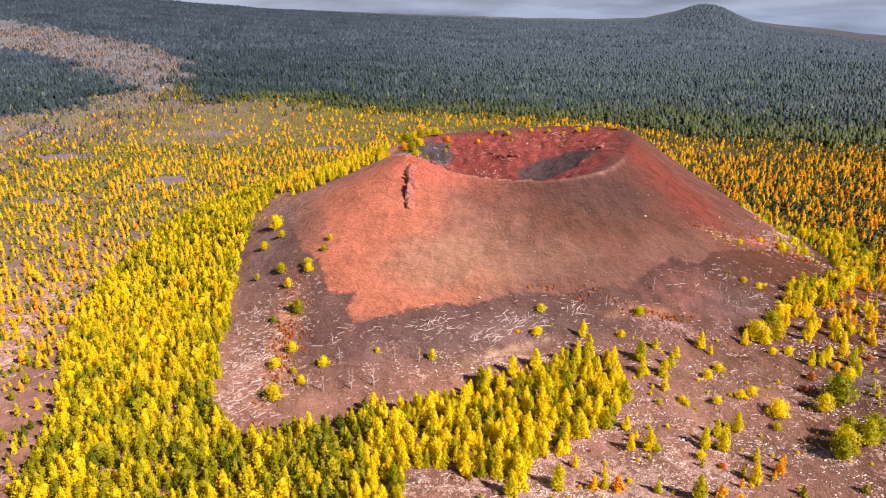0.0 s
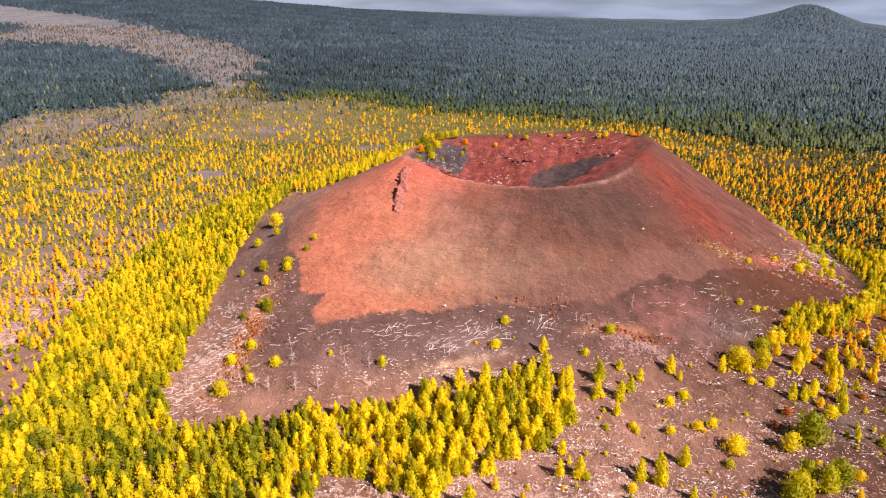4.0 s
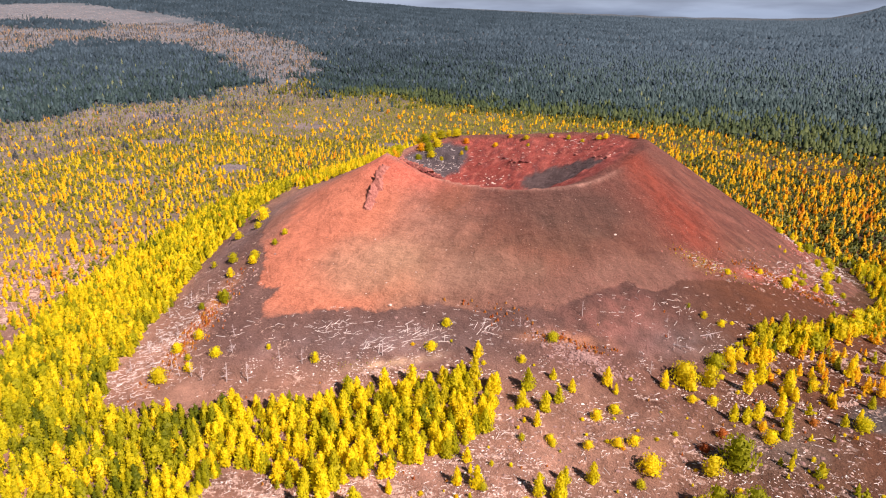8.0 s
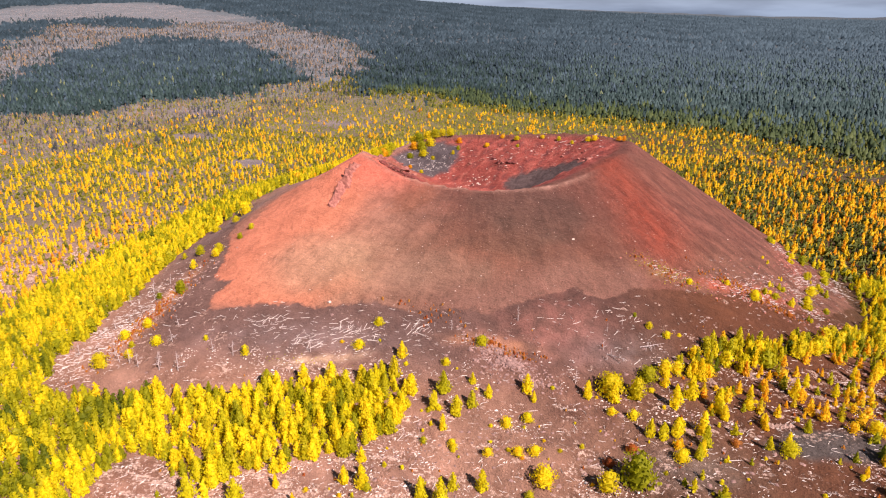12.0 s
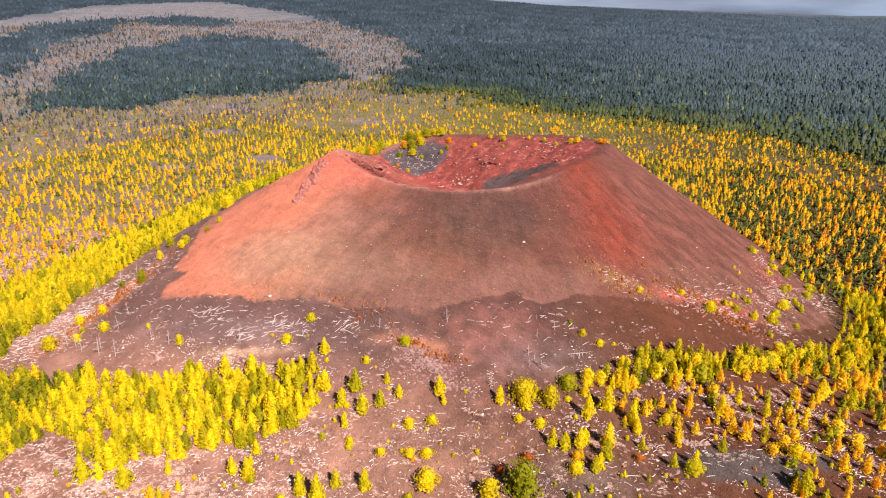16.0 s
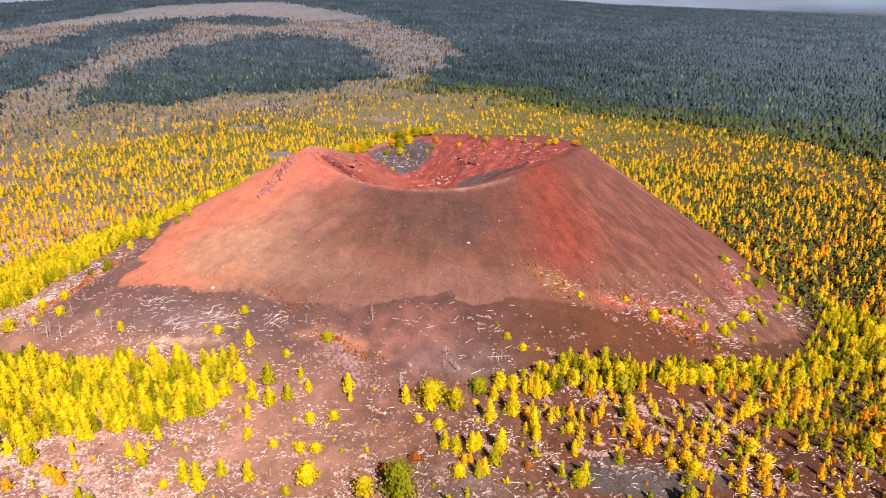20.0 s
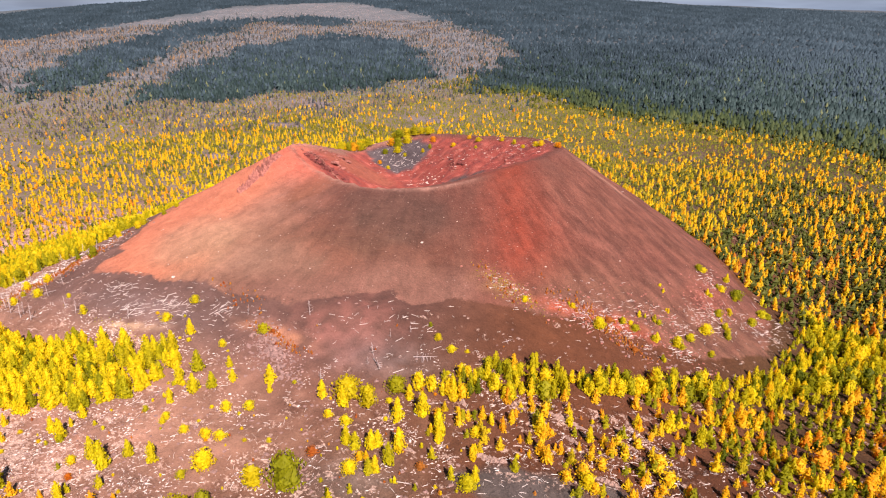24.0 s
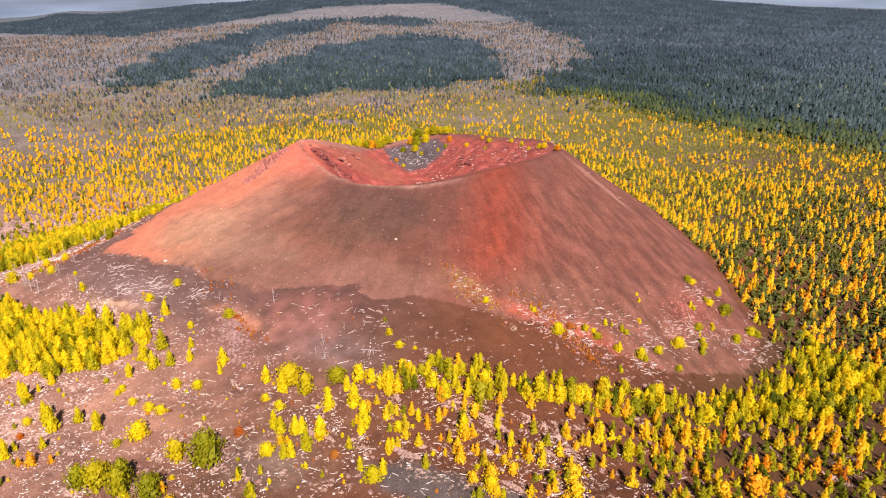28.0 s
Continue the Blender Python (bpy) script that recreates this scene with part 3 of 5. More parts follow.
def crown_shape(rng, kind, clumps, core=7, size=0.1):
    """A crown one metre high: sprays of leaves in lobes over a ragged core. Returns vertices and triangles."""
    v, f = [], []
    lobes = [(rng.uniform(0, 6.283), rng.uniform(1.5, 3.5), rng.uniform(3, 9)) for i in range(3)]

    def width(h):
        if kind == "cone":
            return .235 * (1 - h) ** .72 * min(1, (h + .10) / .22) ** .5 + .012
        if kind == "plume":
            return .255 * (1 - h) ** .66 * min(1, (h + .07) / .30) ** .5 + .012
        if kind == "oval":
            return .31 * math.sqrt(max(0, 1 - ((h - .42) / .60) ** 2)) + .01
        return .50 * math.sqrt(max(0, 1 - ((h - .35) / .66) ** 2)) + .01

    def lobed(h, a):
        return width(h) * (1 + .16 * sum(math.sin(a * round(k) + p + h * q) for p, k, q in lobes))

    rings = [.06, .25, .5, .75]
    base = len(v)
    for h in rings:
        for i in range(core):
            a = 6.283 * i / core + h * 3
            r = lobed(h, a) * (rng.uniform(.55, .8) if clumps > 60 else rng.uniform(.6, 1.0))
            v.append([r * math.cos(a), r * math.sin(a), h + rng.uniform(-.04, .04)])
    top = len(v)
    v.append([0, 0, .95])
    for k in range(len(rings) - 1):
        for i in range(core):
            a, b2 = base + k * core + i, base + k * core + (i + 1) % core
            f += [[a, b2, b2 + core], [a, b2 + core, a + core]]
    k = base + (len(rings) - 1) * core
    f += [[k + i, k + (i + 1) % core, top] for i in range(core)]
    for i in range(clumps):
        h = rng.uniform(0.02, 1.0) ** 1.2 if kind in ("cone", "plume") else rng.uniform(0.03, .98)
        a = rng.uniform(0, 6.283)
        r = lobed(h, a) * rng.uniform(.68, 1.16)
        p = np.array([r * math.cos(a), r * math.sin(a), h * .96])
        rise = .45 if kind in ("cone", "plume") else 1.3 * (h - .3)
        out = np.array([math.cos(a), math.sin(a), rise])
        n = len(v)
        v += leaf_clump(rng, p, out / np.linalg.norm(out), size * rng.uniform(.7, 1.35) * (1.15 - .45 * h))
        f += [[n, n + 1, n + 2], [n, n + 2, n + 3]]
    return np.array(v, np.float32), np.array(f, np.int32)


def spire_shape(rng, sides, tiers):
    """A far conifer one metre high: stacked ragged skirts, each a little off the stem."""
    v, f = [], []
    for k in range(tiers):
        z0 = k / tiers * .8
        z1 = 1.0 if k == tiers - 1 else min(1.0, z0 + .55)
        r = .22 * (1 - z0 * .72)
        n, ox, oy = len(v), rng.uniform(-.04, .04), rng.uniform(-.04, .04)
        for i in range(sides):
            a = 6.283 * (i + rng.uniform(-.3, .3)) / sides
            q = r * rng.uniform(.45, 1.4)
            v.append([ox + q * math.cos(a), oy + q * math.sin(a), z0 + rng.uniform(-.06, .10)])
        v.append([ox, oy, z1 - rng.uniform(0, .08)])
        f += [[n + i, n + (i + 1) % sides, n + sides] for i in range(sides)]
    return np.array(v, np.float32), np.array(f, np.int32)


def scatter(name, shapes, x, y, tall, wide, tints, mat, label, category, sink=0.15, smooth=False):
    """Many plants joined into one object of kind stuff."""
    rng = np.random.RandomState(len(x))
    z = height(x, y) - sink
    pick = rng.randint(0, len(shapes), len(x))
    spin = rng.uniform(0, 6.283, len(x))
    vs, fs, ts, off = [], [], [], 0
    for k, (v, f) in enumerate(shapes):
        m = np.where(pick == k)[0]
        if not len(m):
            continue
        c, s = np.cos(spin[m])[:, None], np.sin(spin[m])[:, None]
        w = (tall * wide)[m][:, None]
        P = np.stack([(v[:, 0] * c - v[:, 1] * s) * w + x[m][:, None], (v[:, 0] * s + v[:, 1] * c) * w + y[m][:, None], v[:, 2] * tall[m][:, None] + z[m][:, None]], -1)
        vs.append(P.reshape(-1, 3))
        fs.append((f[None] + (np.arange(len(m)) * len(v))[:, None, None] + off).reshape(-1, 3))
        ts.append(np.repeat(tints[m], len(v)))
        off += len(m) * len(v)
    if not vs:
        return None
    ob = new(name, mesh_from(name, np.concatenate(vs), np.concatenate(fs), mat, smooth, tint=np.concatenate(ts)))
    return tagged(ob, label, category, kind="stuff")


def plant_points(x0, x1, y0, y1, step, keep, rng):
    xs, ys = np.meshgrid(np.arange(x0, x1, step), np.arange(y0, y1, step))
    xs = xs.ravel() + rng.uniform(-.5, .5, xs.size) * step
    ys = ys.ravel() + rng.uniform(-.5, .5, ys.size) * step
    m = keep(xs, ys)
    return xs[m], ys[m]


def cloud_points(fields):
    xs, ys = [], []
    for cx, cy, rx, ry, count in fields:
        xs.append(RNG.normal(cx, rx, count))
        ys.append(RNG.normal(cy, ry, count))
    return np.concatenate(xs), np.concatenate(ys)


def in_view(x, y, margin=12):
    """Stretch of the plan that the flight looks over."""
    ok = np.zeros(x.shape, bool)
    for cx, cy, yaw in ((0, 0, 0), (171.9, 48.3, 23), (316.9, 137.9, 44.4)):
        a = np.degrees(np.arctan2(-(x - cx), y - cy)) - yaw
        ok |= np.abs((a + 180) % 360 - 180) < 33.5 + margin
    return ok


CONE_T = [crown_shape(RNG, "cone", 240, size=.074) for i in range(6)]
PLUME_T = [crown_shape(RNG, "plume", 340, core=8, size=.072) for i in range(6)]
OVAL_T = [crown_shape(RNG, "oval", 300, size=.078) for i in range(4)]
ROUND_T = [crown_shape(RNG, "round", 420, size=.088) for i in range(4)]
CONE_L = [crown_shape(RNG, "cone", 130, core=6, size=.095) for i in range(7)] + [crown_shape(RNG, "oval", 130, core=6, size=.10)]
MID_T = [crown_shape(RNG, "cone", 26, core=5, size=.14) for i in range(7)] + [crown_shape(RNG, "plume", 26, core=5, size=.14) for i in range(1)]
LIGHT_T = [crown_shape(RNG, "plume", 130, core=6, size=.080) for i in range(7)] + [crown_shape(RNG, "oval", 130, core=6, size=.09) for i in range(1)]
BUSHY_T = [crown_shape(RNG, "plume", 150, core=7, size=.10) for i in range(3)] + [crown_shape(RNG, "oval", 150, core=7, size=.11) for i in range(2)] + [crown_shape(RNG, "round", 150, core=7, size=.12) for i in range(1)]
LOW_T = [crown_shape(RNG, "plume", 5, core=3, size=.22) for i in range(6)]
FAR_T = [crown_shape(RNG, "cone", 12, core=4, size=.17) for i in range(6)]
SPIRE = [spire_shape(RNG, 4, 2) for i in range(8)]
TUFT = [spire_shape(RNG, 5, 1) for i in range(8)]
SPIRE_FAR = [spire_shape(RNG, 4, 1) for i in range(6)]


def part(name, me, parent, label=""):
    """One mesh as a part under a thing."""
    ob = new(name, me)
    ob.parent = parent
    return tagged(ob, label)


def tube_mesh(name, runs, mat, sides=5):
    """Tapered round limbs: each run is a list of (x, y, z, radius)."""
    v, f = [], []
    for run in runs:
        base = len(v)
        for x, y, z, r in run:
            for i in range(sides):
                a = 6.283 * i / sides
                v.append((x + r * math.cos(a), y + r * math.sin(a), z + (0 if abs(run[-1][2] - run[0][2]) > .3 * math.dist(run[0][:3], run[-1][:3]) else r * math.sin(a + 1.1))))
        for k in range(len(run) - 1):
            for i in range(sides):
                a, b2 = base + k * sides + i, base + k * sides + (i + 1) % sides
                f += [(a, b2, b2 + sides), (a, b2 + sides, a + sides)]
        k = base + (len(run) - 1) * sides
        f += [(k, k + i, k + i + 1) for i in range(1, sides - 1)]
    return mesh_from(name, v, f, mat, True)


def tree_template(shape, k, leaves):
    """A tree one metre high: a forked tapered trunk and a crown."""
    rng = np.random.RandomState(100 + k)
    root = new("young_tree")
    root.location = (0, 0, -400)
    runs = [[(0, 0, -.03, .022), (.006, .004, .3, .016), (-.004, .006, .62, .010), (0, 0, .9, .003)]]
    for i in range(5):
        a, h = rng.uniform(0, 6.283), rng.uniform(.15, .6)
        runs.append([(0, 0, h, .008), (.09 * math.cos(a), .09 * math.sin(a), h + .05, .005), (.17 * math.cos(a), .17 * math.sin(a), h + .09, .002)])
    part("trunk", tube_mesh("trunk", runs, M_BARK), root)
    v, f = shape
    part("crown", mesh_from("crown", v, f, leaves, False), root)
    return root


SHAPES = PLUME_T[:4] + OVAL_T[:2] + ROUND_T[:3] + CONE_T[:3]
TREE_KINDS = {(k, c): tree_template(s, k, m) for k, s in enumerate(SHAPES) for c, m in (("yellow", M_TREE), ("gold", M_GOLD), ("green", M_BROAD))}


def ground_at(x, y):
    return float(height(np.array([x]), np.array([y]))[0])


def plant(kind, x, y, tall, wide, label, category, group, spin=0.0, leaves="yellow", name="young_tree"):
    m = pose(x, y, ground_at(x, y) - .05, 0, 0, math.degrees(spin)) @ Matrix.Diagonal((tall * wide, tall * wide, tall, 1))
    ob = copy_thing(TREE_KINDS[int(kind), leaves], m)
    ob.name = "bush" if category == "bush" else name
    return tagged(ob, label, category, group)


def plant_list(rows, kinds, label, category, group, wide=(.9, 1.2), leaves=("yellow",)):
    for x, y, h in rows:
        plant(random.choice(kinds), x, y, h, random.uniform(*wide), label, category, group, random.uniform(0, 6.28), random.choice(leaves))


# ---- dense young wood: the belt beside the cone and the block in front of it ----
x, y = plant_points(-210, -22, 95, 535, 3.2, lambda x, y: (depth_in(STRIP, x, y) + lumps(x, y, 16, 51) * 2.5 > 0) & in_view(x, y) & (x < -26), RNG)
for part_name, m, shapes in (("young_wood", y < 300, LIGHT_T), ("young_wood", y >= 300, MID_T)):
    n = int(m.sum())
    scatter(part_name, shapes, x[m], y[m], RNG.uniform(4.0, 8.0, n), RNG.uniform(1.0, 1.35, n),
            np.clip(.44 + .06 * soft(y[m], 170, 300) - .12 * soft(y[m], 320, 420) - .11 * soft(-y[m], -240, -180) + .11 * lumps(x[m], y[m], 45, 52) + RNG.normal(0, .15, n), 0, 1), M_STRIP, "dense belt of young yellow-green trees on ash beside the cone", "trees")
x, y = plant_points(-30, 80, 120, 245, 3.5, lambda x, y: (depth_in(STRIP, x, y) + lumps(x, y, 16, 51) * 2.0 > 0) & (x >= -26) & (y > 140), RNG)
for tx, ty in zip(x, y):
    plant(RNG.choice([0, 1, 2, 3, 9, 10, 11]), tx, ty, 3.6 + 5.6 * RNG.beta(1.6, 1.5), RNG.uniform(1.0, 1.32), "tall young tree with bright yellow-green leaves in a dense block", "tree",
          "trees of the block before the cone", RNG.uniform(0, 6.28), RNG.choice(["yellow"] * 4 + ["green"]))

# ---- green and golden belt at the cone's foot on the far side ----
x, y = plant_points(130, 340, 255, 480, 3.5, lambda x, y: (depth_in(BAND, x, y) + lumps(x, y, 18, 53) * 3 > 0), RNG)
n = len(x)
scatter("belt_wood", BUSHY_T[:5] + LIGHT_T[:3], x, y, RNG.uniform(4.2, 7.8, n), RNG.uniform(.85, 1.15, n), np.clip(RNG.normal(.45, .17, n), 0, 1), M_STRIP,
        "belt of green and golden trees along the foot of the cone", "trees")


# ---- open larch woods over the plain: golden spires above a low green layer ----
def open_wood(x, y, level, layer):
    keep = (depth_in(TOE, x, y) < -3) & ~inside(STRIP, x, y) & ~inside(BAND, x, y) & ~inside(BARE, x, y) & ~dark_wood(x, y) & in_view(x, y)
    keep &= ~((np.hypot(x - 40, y - 415) < 240) & (x < 150) & (y < 420) & (x > -112))
    keep &= np.maximum(lichen_at(x, y), clearing(x, y) * 1.2) < .8 + RNG.uniform(-.3, .3, x.shape)
    d = np.hypot(x - 150, y - 50)
    patch = lumps(x, y, 60, 61 + layer) * .6 + lumps(x, y, 19, 64 + layer) * .6
    if layer == 0:
        dens = np.interp(d, [0, 300, 420, 560, 720, 900, 1050], [.40, .52, .58, .50, .35, .22, .10])
        dens = np.where((x > 100) & (d > 380), dens + .07 + .10 * soft(d, 480, 600), dens)
        dens = np.where((x < 20) & (d < 720), dens + .12, dens)
        dens = np.where((y < 300) & (x > 60) & (x < 200), .30, dens)
        dens = np.where((x < 145) & (y < 260), .02, dens)
    else:
        dens = np.interp(d, [0, 300, 450, 700, 900, 1050], [.10, .24, .80, 1.0, 1.2, 1.2])
        dens = np.where((x < -100) & (d < 800), dens * (.8 - .35 * soft(-x, 150, 260) * soft(-y, -480, -380)), dens)
        dens = np.where((x > 190) & (d > 270) & (y > 300), dens + .6, dens)
    dens = dens - .30 * soft(-x, 420, 640) * soft(d, 600, 760)
    if layer == 0:
        dens = np.where((x > 160) & (y < 345) & (d < 360), .66, dens)
        dens = np.where((x < 205) & (y < 252), .16, dens)
        dens = dens - 1.2 * (np.clip(spot(x, y, 194, 251, 15, 8, 25) + spot(x, y, 205, 252, 9, 6) + spot(x, y, 158, 222, 12, 6, 20), 0, 1) > .3)
        dens = np.where((x > 215) & (y >= 330) & (d < 520), .53, dens)
    return keep & (patch + RNG.uniform(-.8, .8, x.shape) < (dens - .5) * 2.4 * level)


x, y = plant_points(-420, 700, 120, 720, 5.5, lambda x, y: open_wood(x, y, 1, 0), RNG)
d = np.hypot(x - 150, y - 50)
near = (d < 208) & (x > 150)
for tx, ty in zip(x[near], y[near]):
    if tx > 150:
        plant(RNG.choice([0, 1, 9, 10, 11, 4, 7]), tx, ty, 1.6 + 5.2 * RNG.beta(1.5, 2.2), RNG.uniform(.85, 1.3), "young golden larch standing on dark lava rubble", "tree", "scattered young larches", RNG.uniform(0, 6.28), "gold", "larch")
for part_name, m, shapes, lo, hi, mat, mean in (("larch_wood", ~near & (d < 340), CONE_L, 1.8, 7.0, M_LARCH, .54), ("open_larch_wood", (d >= 340) & (d < 440), MID_T, 3.0, 7.4, M_LARCH, .54), ("open_larch_wood", d >= 440, FAR_T, 3.0, 7.8, M_LARCH, .54)):
    n = int(m.sum())
    scatter(part_name, shapes, x[m], y[m], (lo + (hi - lo) * RNG.beta(1.6, 1.8, n)) * (1 + .22 * soft(x[m], 190, 240) * (y[m] > 320)), RNG.uniform(.9, 1.3, n), np.clip(mean + .12 * soft(x[m], 150, 240) * soft(y[m], 300, 340) + .10 * lumps(x[m], y[m], 80, 63) + RNG.normal(0, .15, n), .1, 1),
            mat, "open autumn larch wood, yellow and gold, on dark lava", "trees")
x, y = plant_points(-420, 700, 120, 720, 4.7, lambda x, y: open_wood(x, y, 1, 1), RNG)
d = np.hypot(x - 150, y - 50)
close = d < 400
n = int(close.sum())
scatter("low_lime_trees", MID_T, x[close], y[close], RNG.uniform(2.0, 5.8, n), RNG.uniform(1.0, 1.6, n), np.clip(RNG.normal(.30, .14, n) - .06 * soft(x[close], 215, 250), 0, 1), M_STRIP,
        "low lime-green trees between yellow larches", "trees")
east = ~close & (x > 175)
n = int(east.sum())
scatter("low_green_conifers", LOW_T, x[east], y[east], RNG.uniform(3.0, 6.4, n), RNG.uniform(1.1, 1.8, n), np.clip(.26 + .12 * lumps(x[east], y[east], 40, 89) + RNG.normal(0, .14, n), 0, 1), M_GREEN, "low fresh green trees between golden larches", "trees")
close |= east
n = int((~close).sum())
scatter("low_green_trees", LOW_T, x[~close], y[~close], RNG.uniform(1.8, 4.4, n), RNG.uniform(1.5, 2.5, n), np.clip(RNG.normal(.68, .2, n) - .30 * soft(x[~close], 60, 200), 0, 1), M_GREEN,
        "low green trees between golden larches on the plain", "trees")
x, y = plant_points(-700, 700, 250, 1010, 4.1, lambda x, y: (np.hypot(x - 150, y - 50) > 400) & (depth_in(TOE, x, y) < -14) & ~inside(STRIP, x, y) & ~dark_wood(x, y) & in_view(x, y, 4) & (clearing(x, y) + .25 * lumps(x, y, 14, 87) < .5)
                    & (lumps(x, y, 24, 86) + RNG.uniform(-.7, .7, x.shape) > -.55 + .95 * soft(-x, 130, 240) * soft(-y, -480, -380) + .45 * soft(-x, 130, 260) + .4 * soft(-x, 380, 560) + 1.0 * soft(x, 130, 200) * soft(-y, -800, -680)), RNG)
n = len(x)
scatter("undergrowth", TUFT, x, y, RNG.uniform(.8, 2.4, n), RNG.uniform(2.6, 4.6, n), np.clip(.48 - .24 * soft(x, 60, 200) + .14 * lumps(x, y, 70, 88) + RNG.normal(0, .18, n), 0, 1), M_GREEN, "low olive-green undergrowth between the larches", "undergrowth", smooth=True)
for layer, name_, lo, hi, tone, label in ((0, "distant_larch_wood", 3.2, 6.6, .60, "distant golden larch wood on the plain"), (1, "distant_green_wood", 2, 4.5, .62, "light green wood before the dark forest")):
    x, y = plant_points(-900, 900, 250, 1300, 6.6 if layer == 0 else 7.6, lambda x, y: open_wood(x, y, 1, layer) & ~((x > -420) & (x < 700) & (y < 720)) & (np.hypot(x - 150, y - 50) < 1250), RNG)
    n = len(x)
    scatter(name_, LOW_T if layer == 0 else SPIRE, x, y, RNG.uniform(lo, hi, n), RNG.uniform(1.0, 1.6, n), np.clip(RNG.normal(tone, .12, n), 0, 1), M_LARCH if layer == 0 else M_GREEN, label, "trees")
x, y = plant_points(-2400, -350, 400, 2500, 8.0, lambda x, y: ~dark_wood(x, y) & in_view(x, y) & (np.hypot(x - 150, y - 50) >= 760) & (np.hypot(x - 150, y - 50) < 2300) & (lumps(x, y, 90, 75) + RNG.uniform(-.9, .9, x.shape) > -.35), RNG)
n = len(x)
scatter("sparse_far_larches", SPIRE, x, y, RNG.uniform(2.5, 7.5, n), RNG.uniform(1.2, 2.0, n), np.clip(.50 + .18 * lumps(x, y, 140, 77) + RNG.normal(0, .25, n), 0, 1), M_FAR,
        "sparse pale larches on the far lava field", "trees")

# ---- dark conifer forest ----
x, y = plant_points(-1500, 1000, 400, 2000, 6.4, lambda x, y: dark_wood(x, y) & in_view(x, y) & (np.hypot(x - 150, y - 50) < 1750), RNG)
n = len(x)
edge_t = np.where(RNG.uniform(size=n) < .012 + .10 * (x < -430) * soft(lumps(x, y, 60, 76), .35, .9), .97, 0)
# cloud shade and haze put into the tone: darker left, paler right and farther
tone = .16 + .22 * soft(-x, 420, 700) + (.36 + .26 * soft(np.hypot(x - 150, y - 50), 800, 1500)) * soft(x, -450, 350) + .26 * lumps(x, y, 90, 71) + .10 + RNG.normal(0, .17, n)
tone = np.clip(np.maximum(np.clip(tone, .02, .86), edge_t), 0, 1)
tall, wide = RNG.uniform(6.5, 14, n), RNG.uniform(1.2, 1.8, n)
# with distance more trees take the needles that carry haze in their colour
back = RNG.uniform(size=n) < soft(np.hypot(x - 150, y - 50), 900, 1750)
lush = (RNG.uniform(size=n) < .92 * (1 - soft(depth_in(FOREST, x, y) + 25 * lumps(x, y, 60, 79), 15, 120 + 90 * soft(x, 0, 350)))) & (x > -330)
for m, mat, look_of in ((~back & ~lush, M_DARK, "dark green conifer forest on the far plain"), (back & ~lush, M_HAZE, "conifer forest on the far plain, haze in its blue-grey colour"), (lush, M_CONIFER, "fresh green conifers along the forest edge")):
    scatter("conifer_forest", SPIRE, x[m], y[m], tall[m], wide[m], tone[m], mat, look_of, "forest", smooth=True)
x, y = plant_points(-1500, 1000, 400, 1400, 7.5, lambda x, y: (np.abs(depth_in(FOREST, x, y) + 10) < 35 + 15 * soft(x, -100, 200) + 25 * lumps(x, y, 70, 72)) & (RNG.uniform(size=x.shape) < .7) & in_view(x, y) & (x > -450), RNG)
n = len(x)
scatter("forest_edge", FAR_T, x, y, RNG.uniform(3.5, 8, n), RNG.uniform(1.2, 1.8, n), np.clip(RNG.normal(.42, .18, n), 0, .9), M_GREEN, "green trees along the edge of the dark forest", "trees")
def strays(x, y):
    """Single conifers thinning out from the edges of the hill woods over the lava field."""
    out = np.full(x.shape, -1e9)
    for poly in (FOREST, HILL, HILL_B, HILL_C):
        out = np.maximum(out, depth_in(poly, x, y))
    return ~dark_wood(x, y) & in_view(x, y) & (x < -200) & (RNG.uniform(size=x.shape) < np.interp(out, [-170, -60, 0, 30], [.0, .04, .20, .4]) * (.4 + soft(lumps(x, y, 45, 78), -.4, .6)))


x, y = plant_points(-1900, 0, 500, 1900, 7.0, strays, RNG)
n = len(x)
scatter("stray_conifers", SPIRE, x, y, RNG.uniform(3.5, 10, n), RNG.uniform(1.2, 2.0, n), np.clip(RNG.normal(.35, .25, n), 0, .95), M_DARK, "dark conifers scattered along the edges of the hill woods", "trees", smooth=True)
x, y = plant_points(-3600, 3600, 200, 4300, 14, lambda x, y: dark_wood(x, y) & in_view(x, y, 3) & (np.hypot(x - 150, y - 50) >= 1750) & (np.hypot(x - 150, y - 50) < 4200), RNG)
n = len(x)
# tints hold the same painted cloud shade, darkest towards the left
scatter("distant_conifer_forest", SPIRE_FAR, x, y, RNG.uniform(6, 12, n), RNG.uniform(2.4, 4.0, n), np.clip(.36 + .46 * soft(x, -1000, 900) + .22 * lumps(x, y, 220, 73) + RNG.normal(0, .15, n), .02, .95), M_HAZE,
        "distant dark forest on the volcano slope, haze in its colour", "forest", smooth=True)

# ---- single trees and bushes before the cone ----
FRONT = [(56, 207, 11), (53, 194, 5), (60, 183, 6.5), (63, 188, 3.5), (84, 184, 8.2), (91, 192, 6.4), (75, 229, 8.6), (74, 222, 7.4), (82, 222, 7.9), (86, 227, 6.7),
         (80, 214, 6.1), (83, 237, 4.7), (90, 233, 5.3), (55, 240, 7.3), (102, 240, 7.5), (105, 237, 4.6), (122, 246, 7.3), (147, 263, 6.2), (144, 235, 7.1), (153, 240, 6.2),
         (160, 242, 9), (159, 229, 6), (180, 242, 5.2), (186, 246, 5.9), (179, 256, 3.9), (210, 267, 5.1), (216, 248, 9.2), (74, 161, 9), (90, 184, 10.5)]
